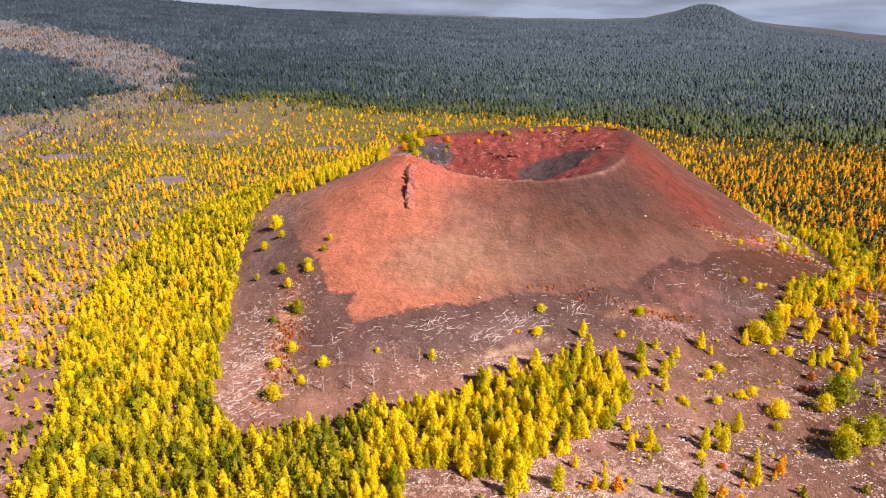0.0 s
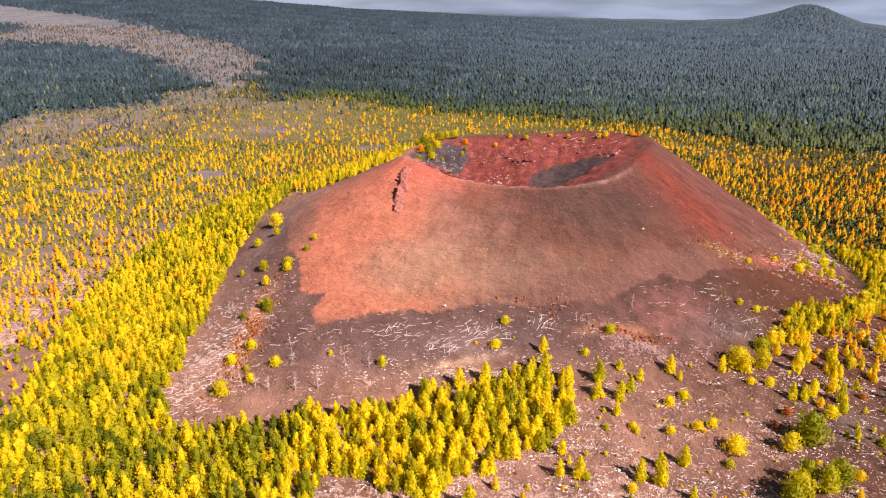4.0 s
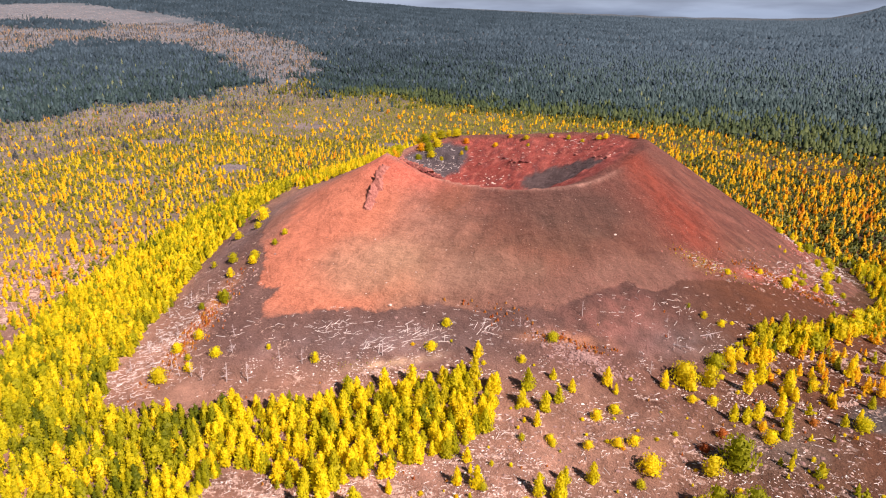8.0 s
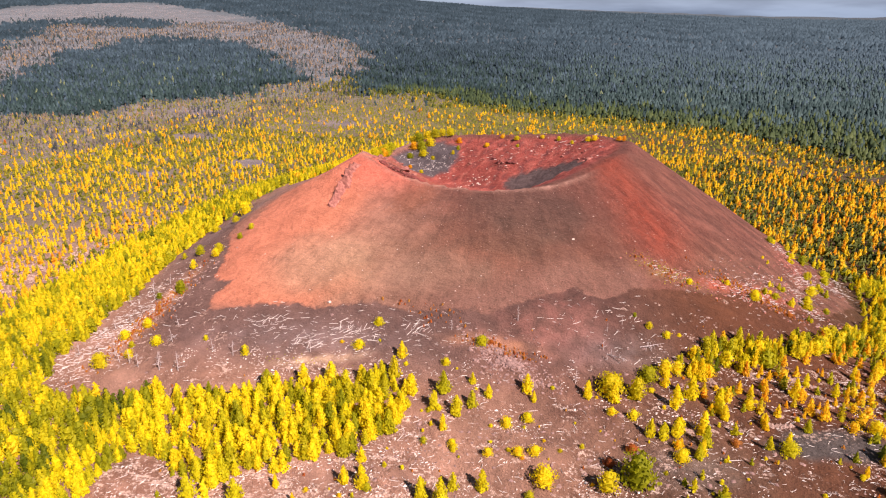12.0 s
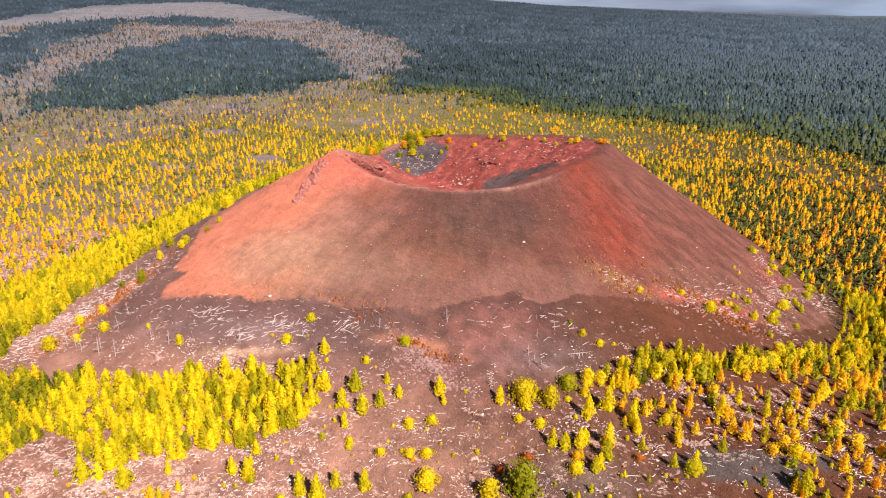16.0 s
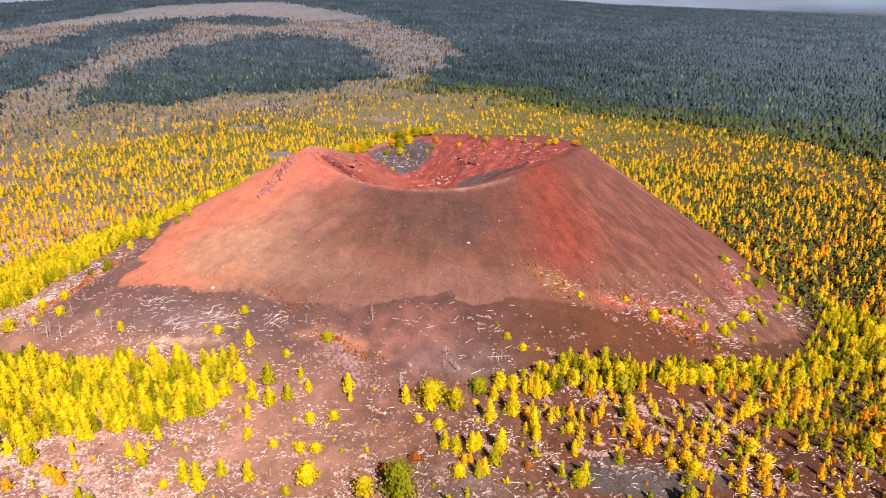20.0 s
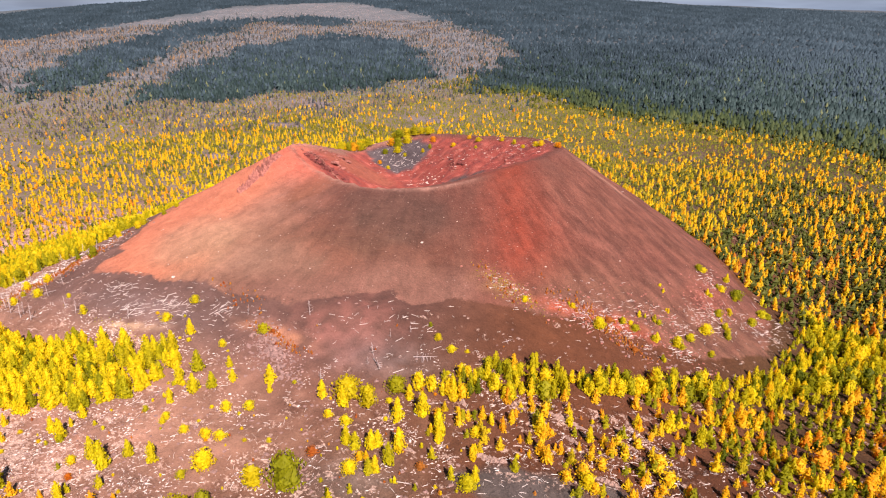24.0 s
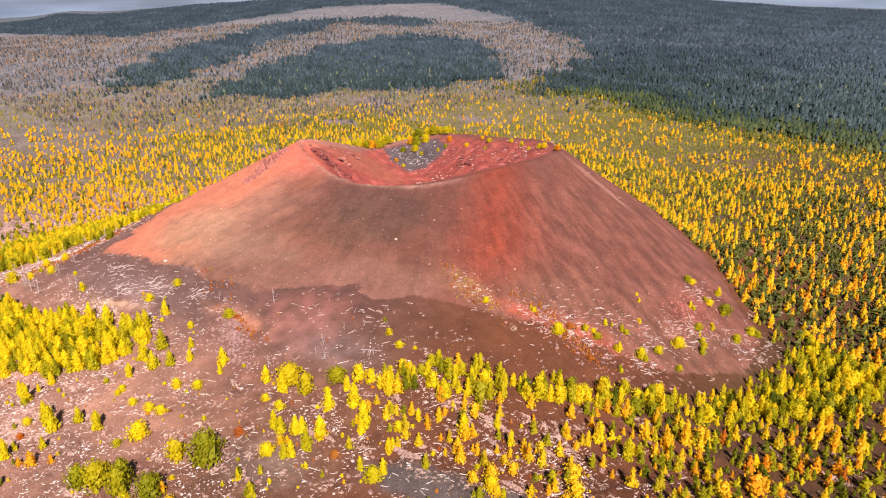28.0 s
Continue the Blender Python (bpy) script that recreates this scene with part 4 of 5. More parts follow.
FRONT_B = [(64, 207, 9.2), (66, 183, 8), (99, 195, 7.6), (94, 169, 7.6), (41, 176, 5), (34, 166, 9), (20, 163, 9), (61, 193, 5.4), (63, 164, 4.9), (48, 166, 4.9),
           (161, 236, 8), (165, 256, 10), (160, 231, 6.5), (131, 247, 8), (151, 252, 9), (156, 259, 9.5), (159, 272, 9), (174, 284, 8), (176, 270, 5), (167, 253, 6),
           (152, 238, 7.5), (148, 235, 6.5), (193, 257, 5.4), (191, 276, 8), (196, 287, 5.8), (205, 283, 6), (214, 300, 5.8), (223, 306, 8), (233, 307, 8.5)]
plant_list(FRONT + FRONT_B, [0, 1, 2, 3], "slender young tree with bright yellow leaves on bare ash", "tree", "single trees before the cone", (.85, 1.15))
BUSHES = [(71, 243, 3.3), (81, 255, 4.1), (99, 223, 4.2), (105, 228, 3.5), (106, 210, 3.2), (62, 227, 3.2), (65, 212, 2.8), (86, 207, 2.4), (68, 182, 2.8), (131, 240, 2.9),
          (76, 207, 2.4), (111, 212, 3.4), (85, 209, 2.8), (97, 208, 2.8), (113, 196, 2.8), (81, 179, 3), (138, 241, 4), (175, 262, 4), (154, 226, 4.6), (186, 242, 5), (214, 263, 5)]
plant_list(BUSHES, [6, 7, 8], "low yellow bush on bare ash", "bush", "low bushes before the cone", (.8, 1.1))
x, y = plant_points(20, 262, 150, 292, 8.2, lambda x, y: (depth_in(TOE, x, y) < -16) & (depth_in(STRIP, x, y) < -1) & (spot(x, y, 110, 278, 40, 22, 25) < .35) & (spot(x, y, 194, 251, 16, 8, 25) < .4) & (RNG.uniform(size=x.shape) < .5), RNG)
for sx, sy in zip(x, y):
    plant(RNG.choice([5, 6, 7, 8]), sx, sy, .8 + 1.6 * RNG.beta(1.2, 2.6), RNG.uniform(.8, 1.3), "small yellow shrub among pale litter on ash", "shrub", "small shrubs before the cone", RNG.uniform(0, 6.28), RNG.choice(["yellow", "yellow", "gold"]), "shrub")
plant(8, 116, 202, 6.2, 1.05, "round yellow-green bush on grey ash", "bush", "low bushes before the cone", 1.0)
plant(6, 142, 212, 11.5, .85, "large round green tree on reddish ash", "tree", "green trees before the cone", .4, "green", "broadleaf_tree")
for bx, by, bh in ((134, 206, 7.5), (129, 251, 8.2), (138, 252, 9.0), (141, 263, 6), (138, 187, 10), (144, 193, 8.5), (129, 184, 8.5), (133, 190, 9), (126, 180, 8)):
    plant(random.choice([4, 5, 6]), bx, by, bh, random.uniform(.9, 1.2), "broad green and yellow tree on ash", "tree", "green trees before the cone", random.uniform(0, 6), "green", "broadleaf_tree")
FOOT = [(153, 330, 3.2), (169, 341, 3.2), (181, 341, 6.2), (186, 352, 4.5), (189, 363, 4), (194, 368, 4.4), (191, 354, 3.6), (199, 358, 5.6), (206, 363, 6.6), (208, 374, 4.6), (211, 385, 6.4), (211, 403, 4.8),
        (214, 411, 4.2), (194, 425, 4.2), (205, 436, 6), (212, 428, 6.4), (203, 411, 4), (206, 424, 4), (223, 417, 5), (224, 430, 4.6), (225, 453, 6), (190, 388, 2.8), (196, 379, 3), (217, 375, 3.2), (216, 397, 4.4), (219, 391, 5.4), (205, 349, 3.6)]
LEDGE = [(133, 293, 2.6), (139, 290, 3.8), (146, 289, 3.8)]
PAIRS = [(fx + random.uniform(-2.5, 2.5), fy + random.uniform(-2.5, 2.5), fh * random.uniform(.5, .8)) for fx, fy, fh in FOOT]
plant_list([(fx, fy, fh * .8) for fx, fy, fh in FOOT + LEDGE + PAIRS], [2, 4, 5, 6, 7, 8, 8], "green and yellow bush at the red foot of the cone", "bush", "bushes at the foot of the cone", (.85, 1.4), ("green", "yellow", "yellow"))
PLAIN = [(40, 253, 3.8), (37, 241, 3.8), (-4, 227, 5), (-52, 218, 4), (-61, 261, 6.8), (-62, 291, 4.5), (-69, 280, 5), (-75, 293, 5.2), (-91, 354, 8), (-91, 326, 4.4),
         (-59, 237, 4.4), (-64, 229, 4.3), (-45, 226, 4.2), (-61, 212, 6), (-25, 231, 2.3), (-65, 264, 3.7), (-56, 300, 3.2), (-87, 295, 3.5), (-84, 335, 3.9), (-56, 224, 2.8),
         (-71, 258, 3.1), (-54, 307, 3.2), (-61, 287, 4.5)]
plant_list(PLAIN, [4, 6, 7, 8], "small yellow bush on dark ash beside dead wood", "bush", "bushes on the ash plain", (.8, 1.1), ("yellow", "yellow", "green"))
RIM_BUSHES = [(-21, 456, 6.5), (-16, 460, 6), (-26, 455, 6), (-18, 452, 4.5), (-26, 448, 3.6), (-11, 451, 2.6), (3, 464, 4), (4, 459, 3.4), (2, 454, 3), (24, 458, 2.8), (44, 457, 2.8), (46, 451, 2.0), (-22, 438, 2.6), (-14, 437, 2.4),
              (71, 455, 3.0), (90, 447, 3.0), (94, 446, 3.4), (112, 433, 3.4), (109, 437, 2.6), (60, 459, 2.4), (33, 463, 2.4), (80, 450, 2.2)]
RIM_BUSHES += [(-37 - .2 * k + random.uniform(-2.5, 1.5), 419 + 2.6 * k, random.uniform(3.5, 6)) for k in range(11)] + [(-30 + 5 * k, 460 + 1.7 * k + random.uniform(0, 3), random.uniform(4, 6.5)) for k in range(6)]
plant_list(RIM_BUSHES, [4, 6, 7], "bush on the crater rim", "bush", "bushes on the crater rim", (1.0, 1.4), ("green", "gold", "gold"))
x, y = plant_points(-110, 20, 405, 545, 4.2, lambda x, y: (polar(x, y)[0] - polar(x, y)[1] > 1.5) & (polar(x, y)[0] - polar(x, y)[1] < 60) & (depth_in(STRIP, x, y) < -1) & (x - 40 < -.6 * (y - 415) + 10) & (x < -37), RNG)
n = len(x)
scatter("rim_wood", MID_T, x, y, RNG.uniform(3.5, 6.5, n), RNG.uniform(.9, 1.3, n), np.clip(RNG.normal(.5, .15, n), 0, 1), M_STRIP, "yellow trees on the back rim of the crater", "trees")
red_v, red_f = ROUND_T[3]
for bx, by, bh, bw in ((139, 225, 3, 1.2), (133, 217, 2.6, 1.4), (170, 240, 2.5, 1.2), (182, 348, 2.2, 1.8), (196, 342, 2, 1.6), (84, 257, 1.2, 2.0)):
    ob = new("shrub", mesh_from("shrub", red_v * np.array([bh * bw, bh * bw, bh]), red_f, M_RED, False, tint=np.full(len(red_v), random.uniform(.2, .9))))
    ob.location = (bx, by, ground_at(bx, by) - .1)
    tagged(ob, "low rust-red autumn shrub on ash", "shrub", "rust-red shrubs")


x, y = cloud_points(((178, 344, 10, 2.5, 110), (20, 192, 26, 12, 80), (150, 238, 24, 14, 20), (195, 275, 30, 18, 50), (-64, 250, 2.6, 20, 190), (-60, 235, 5, 14, 60), (90, 256, 9, 1.6, 70), (60, 262, 9, 2.5, 30), (144, 330, 8, 2.5, 50), (182, 346, 11, 3, 60)))
n = len(x)
gx_, gy_ = cloud_points(((141, 331, 6, 3, 130), (152, 331, 5, 2, 60), (27, 228, 18, 2, 60)))
gn = len(gx_)
scatter("grass_tufts", FAR_T, gx_, gy_, RNG.uniform(.2, .55, gn), RNG.uniform(1.6, 2.6, gn), np.clip(RNG.normal(.30, .12, gn), 0, 1), M_STRIP, "yellow-green grass tufts on the toe of the cone", "grass", .03)
scatter("dry_shrubs", FAR_T, x, y, RNG.uniform(.5, 1.5, n), RNG.uniform(1.4, 2.4, n), np.clip(RNG.normal(.7, .2, n), 0, 1), M_RED, "low rust-coloured dry shrubs on ash", "shrubs", .05)


# ---- dead wood ----
def log_mesh(k):
    rng = np.random.RandomState(300 + k)
    bend = rng.uniform(-.06, .06)
    runs = [[(-.5, 0, .03, .030), (-.15, bend, .035, .026), (.2, bend * 1.4, .03, .020), (.5, 0, .03, .008)]]
    for i in range(rng.randint(3, 6)):
        p, s = rng.uniform(-.1, .4), rng.choice([-1, 1])
        runs.append([(p, bend, .03, .010), (p + .07, s * .06, .06, .007), (p + .15, s * rng.uniform(.08, .16), .05, .003)])
    return tube_mesh("fallen_log", runs, M_LOG)


LOGS = [log_mesh(k) for k in range(7)]


def tilt_at(x, y):
    gxx = ground_at(x + 1, y) - ground_at(x - 1, y)
    gyy = ground_at(x, y + 1) - ground_at(x, y - 1)
    return Vector((-gxx / 2, -gyy / 2, 1)).to_track_quat("Z", "Y").to_matrix().to_4x4()


def lay(me, name, x, y, size, spin, label, category, group, lift=0.0, thick=1.0):
    ob = new(name, me)
    ob.matrix_world = Matrix.Translation((x, y, ground_at(x, y) + lift)) @ tilt_at(x, y) @ pose(0, 0, 0, 0, 0, spin) @ Matrix.Diagonal((size, size * thick, size * thick, 1))
    return tagged(ob, label, category, group)


LOG_FIELDS = ((17, 239, 6, 3, 24, 35), (29, 248, 7, 3, 22, 50), (-3, 245, 7, 3, 16, 20), (56, 256, 8, 4, 22, 40), (38, 248, 6, 3, 10, 30), (12, 244, 34, 8, 24, 25), (-20, 240, 22, 9, 14, 20), (-73, 232, 10, 24, 34, 60), (128, 287, 14, 10, 12, 30), (105, 275, 20, 14, 8, 20),
              (180, 344, 14, 5, 26, 30), (200, 375, 8, 12, 22, 60), (212, 412, 10, 14, 26, 70), (-14, 448, 13, 9, 34, 60), (80, 452, 10, 4, 8, 30), (60, 190, 40, 22, 12, 20), (140, 225, 40, 25, 14, 20))
for cx, cy, rx, ry, count, spin in LOG_FIELDS:
    for i in range(count):
        lx, ly = random.gauss(cx, rx * .6), random.gauss(cy, ry * .6)
        if float(depth_in(TOE, [lx], [ly])[0]) > (10 if cx > 170 else 1.5) and cy < 400:
            continue
        lay(random.choice(LOGS), "fallen_log", lx, ly, random.uniform(1.4, 3.6) * random.choice((1, 1, 1, 1.4)), random.gauss(spin, 30), "bleached fallen tree trunk lying on dark ash", "log", "fallen trunks", .02, .85)


def snag_template(k):
    rng = np.random.RandomState(500 + k)
    root = new("dead_tree")
    root.location = (0, 0, -400)
    part("trunk", tube_mesh("trunk", [[(0, 0, -.03, .020), (.01, 0, .4, .015), (.02, .012, .75, .009), (.02, .01, 1, .003)]], M_SNAG), root)
    for i in range(12):
        a, h = rng.uniform(0, 6.283), rng.uniform(.15, .92)
        q = .34 * (1.1 - h)
        part("branch", tube_mesh("branch", [[(.01, 0, h, .009), (q * .5 * math.cos(a), q * .5 * math.sin(a), h + .02, .007), (q * math.cos(a), q * math.sin(a), h + rng.uniform(-.02, .08), .004)]], M_SNAG, 4), root)
    return root


SNAGS = [snag_template(k) for k in range(4)]
STANDING = [(-39, 228, 8.5), (-34, 215, 8.5), (-43, 237, 8), (-25, 214, 11), (-33, 213, 11), (-49, 215, 9), (-43, 213, 8.5), (-18, 226, 8), (-71, 240, 8.5), (-76, 236, 8),
            (-77, 217, 8), (-60, 219, 9), (-54, 215, 9), (-9, 226, 8.5), (20, 234, 9), (-86, 256, 8), (-81, 265, 8), (-75, 270, 6.8), (-77, 229, 8), (-68, 219, 8),
            (124, 270, 6.7), (139, 277, 6.2), (91, 270, 8.9), (117, 250, 7.5), (126, 265, 4.4), (68, 258, 6), (124, 280, 5), (129, 286, 4.6)]
for sx, sy, sh in STANDING:
    sh *= .75
    ob = copy_thing(random.choice(SNAGS), pose(sx, sy, ground_at(sx, sy), random.gauss(0, 4), random.gauss(0, 4), random.uniform(0, 360)) @ Matrix.Diagonal((sh, sh, sh, 1)))
    tagged(ob, "bare grey dead tree standing in ash", "dead tree", "standing dead trees")
for sx, sy, sh, lean, spin in ((126, 268, 9, 84, 60), (137, 278, 9, 82, 110), (-40, 232, 7, 80, 20), (150, 300, 6, 84, 200), (158, 305, 5, 86, 150)):
    ob = copy_thing(random.choice(SNAGS), pose(sx, sy, ground_at(sx, sy) + .25, 0, 0, spin) @ pose(0, 0, 0, lean, 0, 0) @ Matrix.Diagonal((sh, sh, sh, 1)))
    tagged(ob, "bleached dead tree fallen over with bare branches", "dead tree", "fallen dead trees")
for ob in [*TREE_KINDS.values(), *SNAGS]:
    for o in [*ob.children_recursive, ob]:
        bpy.data.objects.remove(o)


# ---- rocks ----
def rock_shape(seed, flat=.6):
    rng = np.random.RandomState(seed)
    bm = bmesh.new()
    bmesh.ops.create_icosphere(bm, subdivisions=1, radius=.5)
    bm.verts.ensure_lookup_table()
    v = np.array([p.co[:] for p in bm.verts]) * rng.uniform(.65, 1.25, (len(bm.verts), 1)) * np.array([1, rng.uniform(.6, 1), flat])
    f = np.array([[q.index for q in p.verts] for p in bm.faces])
    bm.free()
    return v.astype(np.float32), f.astype(np.int32)


ROCKS = [rock_shape(900 + i) for i in range(6)]
def twig_shape(seed):
    """A bent dead branch about a metre long with a few forks, each limb a thin three-sided taper."""
    rng = np.random.RandomState(seed)
    v, f = [], []

    def limb(p, q, r0, r1):
        d = np.subtract(q, p)
        side = np.array([-d[1], d[0], 0]) / (math.hypot(d[0], d[1]) + 1e-6)
        n = len(v)
        for c, r in ((p, r0), (q, r1)):
            c = np.array(c)
            v.extend([c + side * r, c - side * r, c + np.array([0, 0, r * 1.6])])
        f.extend([[n, n + 1, n + 4], [n, n + 4, n + 3], [n + 1, n + 2, n + 5], [n + 1, n + 5, n + 4], [n + 2, n, n + 3], [n + 2, n + 3, n + 5]])

    bend = rng.uniform(-.14, .14)
    mid = (rng.uniform(-.1, .1), bend, .04)
    limb((-.5, 0, .01), mid, .032, .024)
    limb(mid, (.5, -bend * .6, .06), .024, .010)
    for i in range(rng.randint(1, 4)):
        u, s_ = rng.uniform(0, .4), rng.choice([-1, 1])
        limb((u, bend * (1 - u), .04), (u + rng.uniform(.05, .25), s_ * rng.uniform(.12, .34), rng.uniform(.03, .16)), .014, .006)
    return np.array(v, np.float32), np.array(f, np.int32)


STICK = [twig_shape(700 + i) for i in range(8)]


x, y = cloud_points(((20, 242, 26, 8, 200), (-74, 232, 9, 24, 1100), (60, 254, 22, 7, 100), (115, 280, 30, 14, 70), (-12, 447, 11, 8, 190), (70, 445, 28, 8, 100),
                     (60, 190, 50, 24, 420), (150, 225, 60, 30, 600), (225, 270, 50, 34, 900), (0, 162, 40, 12, 200)))
m = (depth_in(TOE, x, y) < 1) | (y > 420)
x, y = x[m], y[m]
n = len(x)
scatter("dead_branches", STICK, x, y, RNG.uniform(.8, 1.85, n) ** 1.7, np.ones(n), np.zeros(n), M_LOG, "bleached dead branches strewn over dark ash", "dead wood", -.02)
def shard_shape(seed):
    """A small flat splinter of crust or bark: a six-cornered sliver."""
    rng = np.random.RandomState(seed)
    v = np.array([[-.5, 0, .02], [.5, 0, .03], [0, .5, .02], [0, -.5, .02], [0, 0, .26], [0, 0, -.1]]) * np.array([1, rng.uniform(.25, .55), 1]) + rng.normal(0, .05, (6, 3))
    f = [[0, 3, 4], [3, 1, 4], [1, 2, 4], [2, 0, 4], [3, 0, 5], [1, 3, 5], [2, 1, 5], [0, 2, 5]]
    return v.astype(np.float32), np.array(f, np.int32)


SHARDS = [shard_shape(800 + i) for i in range(8)]


def litter(x, y):
    """Swirling patches of pale litter on the open ash in front of the cone."""
    p = lumps(x + 6 * lumps(x, y, 18, 104), y, 30, 101) * .55 + lumps(x, y + 4 * lumps(x, y, 12, 105), 11, 102) * .6 + lumps(x, y, 4.5, 103) * .35
    p = p + .3 * spot(x, y, 45, 180, 50, 26) - 1.2 * spot(x, y, 108, 280, 46, 24, 25) - 1.2 * spot(x, y, 194, 251, 16, 8, 25) - .5 * spot(x, y, 90, 215, 12, 16) - .6 * spot(x, y, 122, 224, 9, 26, -20)
    return (p + RNG.uniform(-.28, .28, x.shape) > .22) & (depth_in(TOE, x, y) < -22) & (depth_in(STRIP, x, y) < 2)


x, y = plant_points(-30, 290, 145, 300, 1.15, litter, RNG)
half = RNG.uniform(size=len(x)) < .6
for m, mat, label in ((half, M_PALE, "pale crusted lava splinters strewn over the ash"), (~half, M_LOG, "bleached wood litter strewn over the ash")):
    n = int(m.sum())
    scatter("litter", SHARDS, x[m], y[m], RNG.uniform(.4, 1.2, n) ** 1.2, RNG.uniform(.9, 1.6, n), np.zeros(n), mat, label, "litter", -.02)
x, y = plant_points(-60, 290, 140, 300, 2.2, lambda x, y: (lichen_at(x, y) + lumps(x, y, 9, 81) * .35 + RNG.uniform(-.35, .35, x.shape) > .55), RNG)
fx, fy = cloud_points(((170, 339, 4, 2, 40), (178, 345, 5, 3, 60), (190, 350, 5, 2.5, 50), (187, 370, 5, 4, 40), (202, 376, 4, 5, 60), (205, 392, 4, 5, 40), (199, 425, 4, 5, 60), (226, 416, 5, 6, 80), (231, 426, 4, 6, 60), (176, 354, 5, 3, 40), (145, 331, 6, 2.5, 60), (212, 396, 5, 8, 110), (208, 362, 4, 4, 60)))
fn = len(fx)
scatter("foot_branches", STICK, fx, fy, RNG.uniform(1.0, 2.1, fn) ** 1.6, np.ones(fn), np.zeros(fn), M_LOG, "bleached branches over the red foot of the cone", "dead wood", -.02)
n = len(x)
scatter("lichen_stones", ROCKS, x, y, RNG.uniform(.15, .75, n) ** 1.4, RNG.uniform(1.0, 1.7, n), np.zeros(n), M_PALE, "pale lichen-covered lava stones", "stones", -.1)
x, y = cloud_points(((84, 254, 5, 2.5, 90), (93, 250, 6, 2.5, 150), (102, 245, 5, 2.5, 90), (78, 256, 4, 2, 40), (-62, 250, 5, 24, 160), (190, 350, 18, 8, 140), (130, 225, 50, 30, 260), (70, 195, 40, 20, 160)))
n = len(x)
scatter("lava_rubble", ROCKS, x, y, RNG.uniform(.5, 1.8, n), RNG.uniform(1.0, 1.5, n), np.zeros(n), M_ROCK, "brown lava rubble on the ash plain", "rubble", .1)
x, y = plant_points(55, 300, 150, 322, 1.7, lambda x, y: (lumps(x, y, 26, 84) * .8 + lumps(x, y, 8, 85) * .5 + RNG.uniform(-.4, .4, x.shape) > .62) & (depth_in(TOE, x, y) < -8) & ~inside(STRIP, x, y) & (spot(x, y, 115, 282, 45, 26, 25) < .5) & (spot(x, y, 190, 243, 20, 9, 25) < .4), RNG)
for dark_half, mat, label in ((0, M_ROCK, "dark brown lava rubble in patches on the ash"), (1, M_CRUST, "crusted grey-brown lava slabs in patches on the ash")):
    m = (np.arange(len(x)) % 2) == dark_half
    n = int(m.sum())
    scatter("lava_rubble", ROCKS, x[m], y[m], RNG.uniform(.35, 1.1, n) ** 1.3, RNG.uniform(1.0, 2.0, n), np.zeros(n), mat, label, "rubble", .1)
x, y = cloud_points(((182, 345, 13, 4, 240), (204, 408, 6, 12, 280), (194, 368, 8, 8, 160), (150, 332, 9, 3, 110), (168, 338, 8, 3, 90), (206, 362, 8, 6, 90)))
n = len(x)
scatter("foot_rubble", ROCKS, x, y, RNG.uniform(.3, 1.2, n) ** 1.2, RNG.uniform(1.0, 1.8, n), np.zeros(n), M_REDROCK, "red scoria rubble along the foot of the cone", "rubble", .1)
x, y = cloud_points(((84, 254, 5, 2, 60), (93, 250, 6, 2, 110), (102, 245, 5, 2, 70), (86, 240, 5, 6, 30)))
n = len(x)
scatter("ridge_rubble", ROCKS, x, y, RNG.uniform(.3, 1.0, n), RNG.uniform(1.0, 1.6, n), np.zeros(n), M_ROCK, "brown rubble ridge on the ash plain", "rubble", .05)
x, y = cloud_points(((29, 428, 8, 4, 34), (20, 424, 5, 4, 20), (45, 440, 16, 6, 8), (96, 412, 5, 8, 8), (62, 448, 12, 4, 10)))
n = len(x)
scatter("crater_stones", ROCKS, x, y, RNG.uniform(.3, 1.5, n) ** 1.3, RNG.uniform(1.0, 1.6, n), np.zeros(n), M_PALE, "pale stones on the crater floor", "stones", .1)
x, y = cloud_points(((40, 446, 24, 7, 180), (80, 436, 14, 8, 80), (14, 440, 12, 8, 50), (-8, 388, 9, 10, 40)))
m = polar(x, y)[0] < polar(x, y)[1] - 1
x, y = x[m], y[m]
n = len(x)
scatter("crater_rubble", ROCKS, x, y, RNG.uniform(.3, 1.25, n) ** 1.2, RNG.uniform(1.0, 1.8, n), np.zeros(n), M_REDROCK, "red scoria rubble on the crater wall", "rubble", .1)
x, y = cloud_points(((60, 330, 22, 14, 260), (20, 340, 20, 14, 90), (130, 350, 20, 14, 130), (0, 290, 26, 20, 110)))
m = polar(x, y)[0] > polar(x, y)[1] + 2
x, y = x[m], y[m]
n = len(x)
scatter("slope_rubble", ROCKS, x, y, RNG.uniform(.15, .6, n) ** 1.1, RNG.uniform(1.0, 1.6, n), np.zeros(n), M_ROCK, "brown cinder lumps strewn over the cone", "stones", .03)
x, y = plant_points(-80, 200, 250, 400, 4.5, lambda x, y: (depth_in(TOE, x, y) > 1) & (polar(x, y)[0] > polar(x, y)[1]) & (RNG.uniform(size=x.shape) < .35), RNG)
n = len(x)
scatter("slope_stones", ROCKS, x, y, RNG.uniform(.12, .42, n) ** 1.1, RNG.uniform(1.0, 1.6, n), np.zeros(n), M_PALE, "small pale stones strewn over the cone", "stones", .03)


